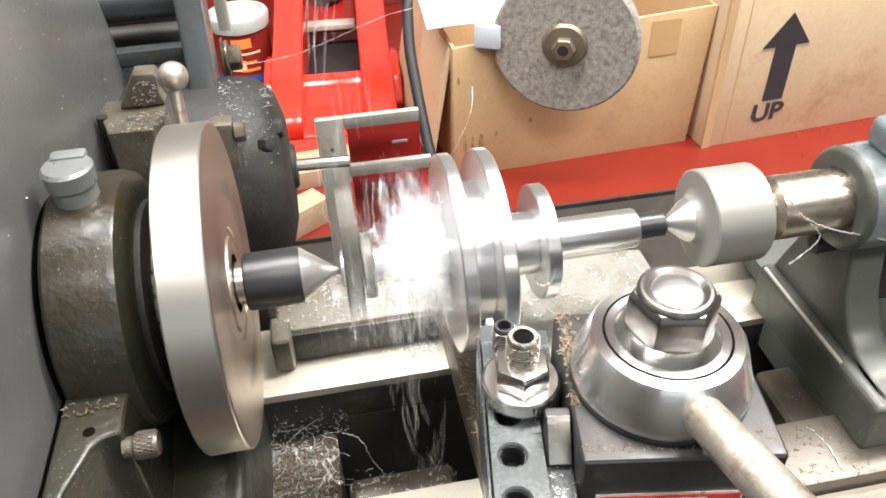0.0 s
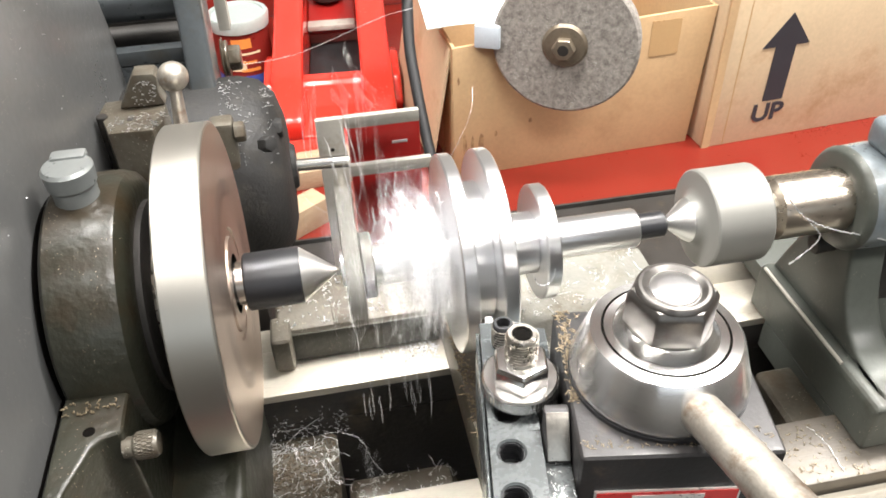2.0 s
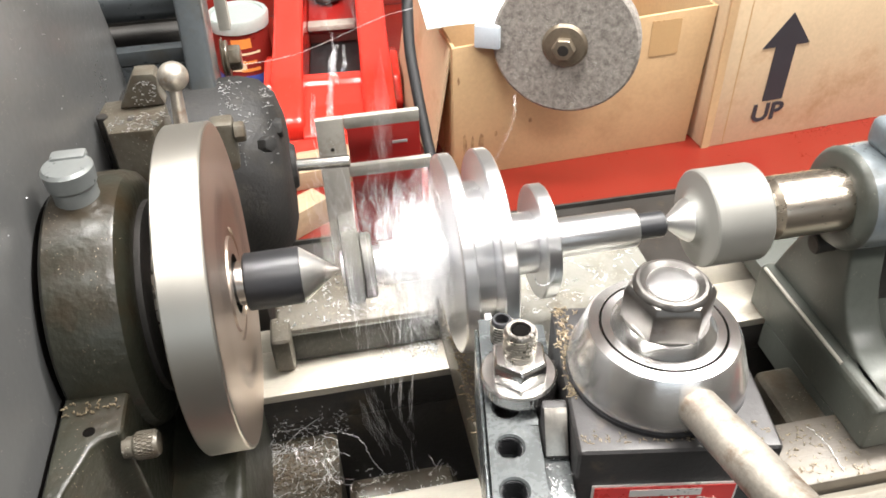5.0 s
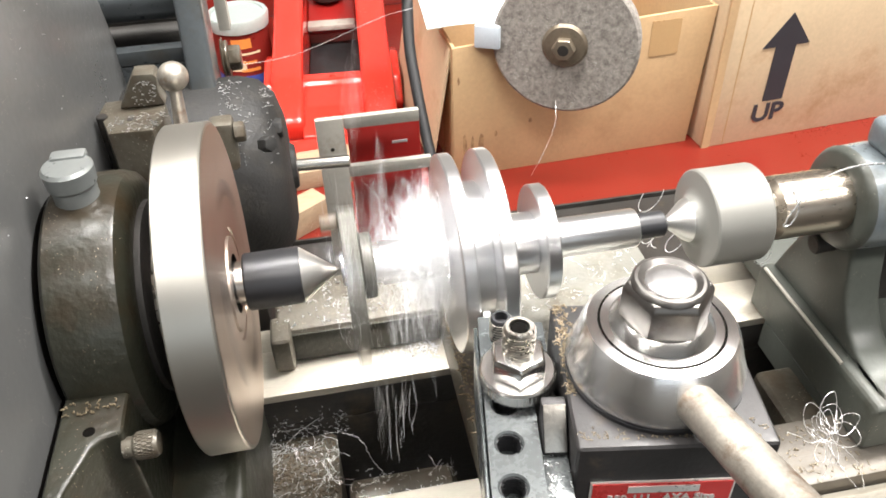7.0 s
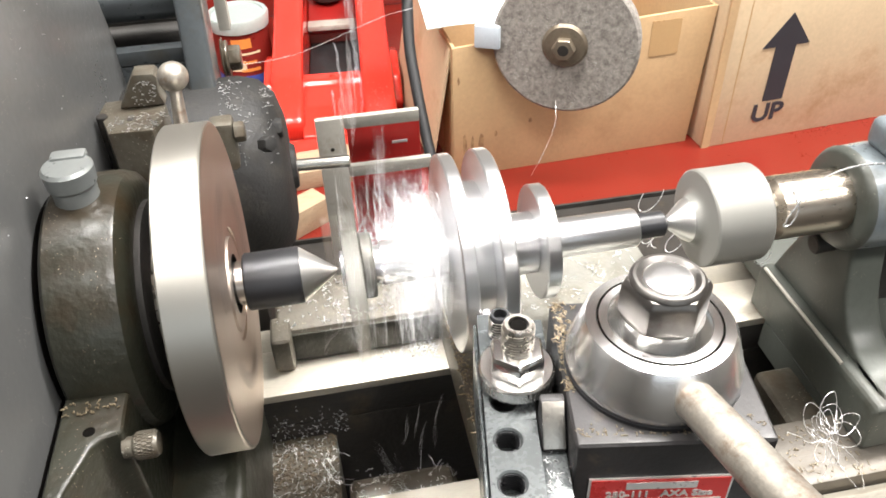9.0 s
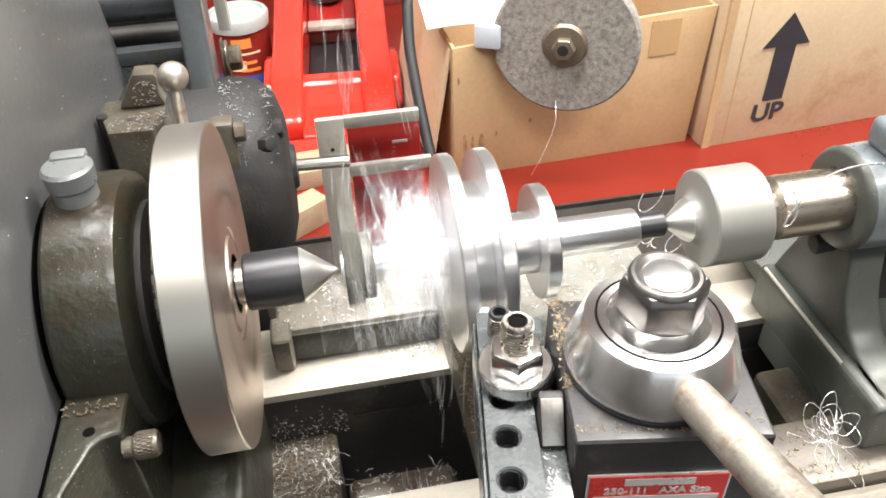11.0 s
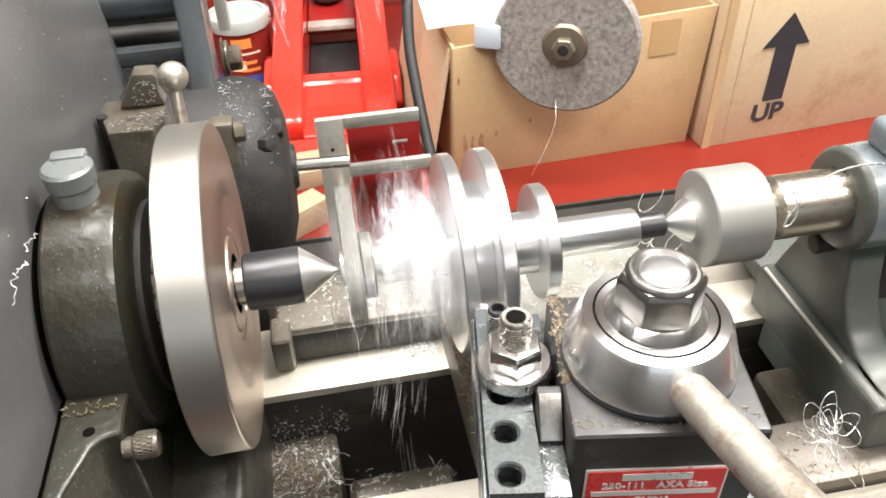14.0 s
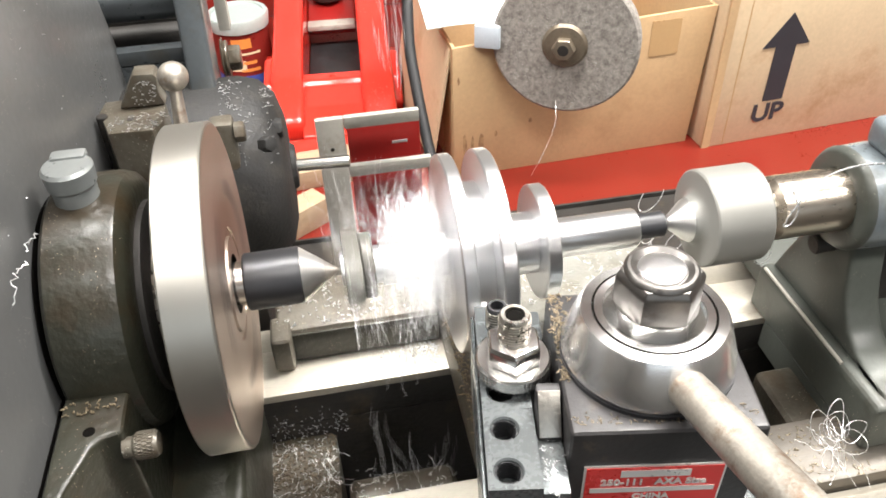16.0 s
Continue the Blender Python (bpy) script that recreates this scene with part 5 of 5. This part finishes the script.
    out["left"] = wire("swarf_wire", [crinkled([(-0.1622, -0.021, 0.056), (-0.1622, -0.030, 0.0592), (-0.1622, -0.0384, 0.060)], 0.0006, 40), crinkled([(-0.1622, -0.0393, 0.0567), (-0.1622, -0.0490, 0.0600), (-0.1622, -0.0560, 0.0585), (-0.1622, -0.063, 0.0543)], 0.0005, 41)],
                       0.00025, (-0.162, -0.04, 0.057), "crinkled aluminium strand stuck to the belt guard")
    out["string"] = wire("swarf_thread", [crinkled([(0.2245, 0.5, -0.206), (0.22, 0.481, -0.214), (0.214, 0.468, -0.225), (0.197, 0.452, -0.248), (0.181, 0.44, -0.266)], 0.0003, 42)], 0.00022,
                         (0.2, 0.46, -0.23), "thin aluminium thread drifting below the grinding wheel")
    return out


def nest():
    """The swarf wound round the shaft between the dog and the flange; it turns with the work."""
    rnd = random.Random(50)
    lines = []
    for _ in range(1250):
        x = -0.0015 - min(abs(rnd.gauss(0, 0.0115)), 0.034)
        r = 0.0110 + abs(rnd.gauss(0, 0.0105)) * (0.45 if x < -0.026 else 1)
        a = rnd.uniform(0, 6.283)
        c = curl(rnd, rnd.uniform(0.004, 0.016), rnd.uniform(0.0005, 0.0024), rnd.uniform(0.002, 0.006), 0.5, 11)
        p = Vector((x, r * math.cos(a), r * math.sin(a)))
        lines.append([p + Vector((q.x * 0.6, q.y, q.z)) for q in c])
    for _ in range(70):
        x, a, r0, r1 = rnd.uniform(-0.052, -0.006), rnd.uniform(0, 6.283), rnd.uniform(0.012, 0.022), rnd.uniform(0.026, 0.055)
        sway, lean, phase = rnd.gauss(0, 0.0030), rnd.gauss(0, 0.006), rnd.uniform(0, 6.283)
        line = []
        for k in range(18):
            u = k / 17
            r, b = r0 + (r1 - r0) * u, a + 0.7 * u + 0.08 * math.sin(5 * u + phase)
            line.append((min(x + lean * u + sway * math.sin(6 * u + phase), -0.001), r * math.cos(b), r * math.sin(b)))
        lines.append(line)
    return single("swarf_nest", strands(lines, 0.000125), M["swarf"], (-0.025, 0, 0), "bright aluminium swarf whirling round the spinning shaft", "metal swarf", kind="stuff")


SHAPES = 14


def spray():
    """Strands that leave the cut one after another, fly up or down and come to rest below the lathe."""
    meshes = []
    for k in range(SHAPES):
        rnd = random.Random(60 + k)
        lines = []
        for _ in range(rnd.randint(4, 9)):
            c = curl(rnd, rnd.uniform(0.010, 0.034), rnd.uniform(0.0002, 0.0007), rnd.uniform(0.005, 0.014), 0.3)
            q = Vector((0, 0, 1)).rotation_difference(c[-1].normalized()).inverted()
            c = [q @ v for v in c]
            o = Vector((rnd.gauss(0, 0.0045), rnd.gauss(0, 0.003), rnd.gauss(0, 0.008)))
            mid = c[len(c) // 2]
            lines.append([v - mid + o for v in c])
        meshes.append(finish("swarf_strand", strands(lines, 0.00013), M["swarf"]))
    rnd = random.Random(77)
    out = []
    count = 296
    for k in range(count):
        ob = tagged(new("swarf_strand", meshes[k % SHAPES]), "crinkled aluminium strand thrown off the spinning work", "metal swarf", "flying swarf strands")
        start = -0.5 + 16.4 * k / count + rnd.uniform(-0.05, 0.05)
        turn = [-18 + rnd.gauss(0, 9), rnd.gauss(0, 7), rnd.uniform(-40, 40)]
        spin = [rnd.uniform(-3, 3), rnd.uniform(-3, 3), rnd.uniform(-10, 10)]
        hide = Vector((0.008, 0, 0))
        if rnd.random() < 0.48:
            x = -0.030 + rnd.gauss(0, 0.013)
            x = min(max(x + 0.005, -0.050), -0.002)
            top = Vector((x + rnd.gauss(-0.006, 0.012), 0.02 + rnd.random() * 0.05, 0.055 + rnd.random() * 0.075))
            keys = [(0.00, hide), (0.04, Vector((x, 0.008, 0.030))), (0.14, (Vector((x, 0.008, 0.030)) + top * 2) / 3), (0.26, top),
                    (0.40, Vector((top.x - 0.004, top.y + 0.02, top.z - 0.045))), (0.60, Vector((max(top.x, -0.03), 0.125, -0.17))), (0.74, Vector((max(top.x, -0.03), 0.135 + 0.12 * rnd.random(), BENCH + 0.008)))]
        else:
            x = -0.020 + rnd.gauss(0, 0.012)
            x = min(max(x, -0.050), -0.002)
            y = rnd.uniform(-0.030, 0.010)
            keys = [(0.00, hide), (0.04, Vector((x, -0.028, 0.006))), (0.14, Vector((x - 0.002, -0.034, -0.030))), (0.28, Vector((x - 0.004, y - 0.01, -0.085))),
                    (0.42, Vector((x - 0.005 + rnd.gauss(0, 0.004), y, -0.145))), (0.56, Vector((x - 0.005, y, -0.205))), (0.66, Vector((x - 0.005, y, -0.2465)))]
        out.append((ob, start, keys, turn, spin))
    return out


# ---------------------------------------------------------------- what moves
def spin_rows(base, per_frame, phase=0.0):
    """A steady turn about the spindle axis, a row for each 1/30 s."""
    return [(k / FPS, Matrix.Translation((base[0], base[1], base[2] + AX)) @ Matrix.Rotation(radians(phase + per_frame * k), 4, "X")) for k in range(16 * FPS + 1)]


def feed(t):
    """The tool's infeed towards the work, in metres, zero at the end."""
    return -0.0108 * (1 - t / 16.0)


def flight_rows(start, keys, turn, spin):
    """Rows of one strand from the clip's start to its end; what lies before 0 s is left out."""
    def at(t):
        t -= start
        if t <= keys[0][0]:
            return keys[0][1]
        for (a, p), (b, q) in zip(keys, keys[1:]):
            if t <= b:
                return p.lerp(q, (t - a) / (b - a))
        return keys[-1][1]

    def row(t):
        u = min(max(t - start, 0), keys[-1][0]) / keys[-1][0] * 6
        p = at(t)
        return (t, pose(p.x, p.y, p.z + AX, *(turn[i] + spin[i] * u for i in range(3))))
    times = [0.0] + [start + a for a, _ in keys if 0.04 < start + a < 15.94] + [16.0]
    return [row(t) for t in times]


def shifted(ob, steps):
    """Rows that carry a loose thing by offsets: (seconds, dx, dy, dz)."""
    b = BASES[ob]
    return [(t, Matrix.Translation((b[0] + x, b[1] + y, b[2] + z + AX))) for t, x, y, z in steps]


piles()
CHIPS = slide_chips()
WIRES = wires()
NEST = nest()
SPRAY = spray()


def motions():
    for ob in (FACEPLATE, CENTRE, WORK, DOG, LIVE, NEST):
        walk(ob, spin_rows(BASES[ob], 83.0))
    for ob in (SLIDE, POST_THING, HOLDER, *CHIPS):
        b = BASES[ob]
        walk(ob, [(t, Matrix.Translation((b[0], b[1] + feed(t), b[2] + AX))) for t in (0, 2, 4, 6, 8, 10, 12, 14, 16)])
    for ob, start, keys, turn, spin in SPRAY:
        walk(ob, flight_rows(start, keys, turn, spin))
    # strands that drop away, and strands that are thrown to where they then lie
    walk(WIRES["long"], shifted(WIRES["long"], [(0, 0, 0, 0), (9.6, 0, 0, 0), (9.9, 0.02, -0.01, -0.1), (10.2, 0.03, 0.0, -0.29), (16, 0.03, 0.0, -0.29)]))
    walk(WIRES["heap"], shifted(WIRES["heap"], [(0, 0, 0, 0), (7.9, 0, 0, 0), (8.1, 0.03, -0.004, 0.004), (8.3, 0.062, -0.012, -0.03), (8.5, 0.066, -0.014, -0.0945), (16, 0.066, -0.014, -0.0945)]))
    walk(WIRES["quill_a"], shifted(WIRES["quill_a"], [(0, 0, 0, 0), (4.7, 0, 0, 0), (4.9, 0.02, -0.05, 0.0), (5.2, 0.06, -0.14, -0.2), (5.4, 0.06, -0.15, -0.36), (16, 0.06, -0.15, -0.36)]))
    walk(WIRES["string"], shifted(WIRES["string"], [(0, -0.10, 0.0, 0.03), (4.4, -0.10, 0.0, 0.03), (5.6, 0, 0, 0), (16, 0, 0, 0)]))
    walk(WIRES["tangle"], shifted(WIRES["tangle"], [(0, -0.19, 0.07, 0.09), (5.0, -0.19, 0.07, 0.09), (5.15, -0.10, 0.035, 0.105), (5.3, -0.02, 0.007, 0.04), (5.4, 0, 0, 0), (14.4, 0, 0, 0), (14.9, 0.003, -0.003, -0.003), (16, 0.003, -0.003, -0.003)]))
    for key, t, way in (("quill_b", 5.0, (-0.18, 0.02, 0.0)), ("loops", 5.2, (-0.13, -0.04, 0.045)), ("left", 12.9, (0.15, 0.04, -0.06))):
        x, y, z = way
        walk(WIRES[key], shifted(WIRES[key], [(0, x, y, z), (t, x, y, z), (t + 0.15, x * 0.55, y * 0.5, z * 0.5 + 0.06), (t + 0.3, x * 0.12, y * 0.1, z * 0.1 + 0.03), (t + 0.4, 0, 0, 0), (16, 0, 0, 0)]))


motions()
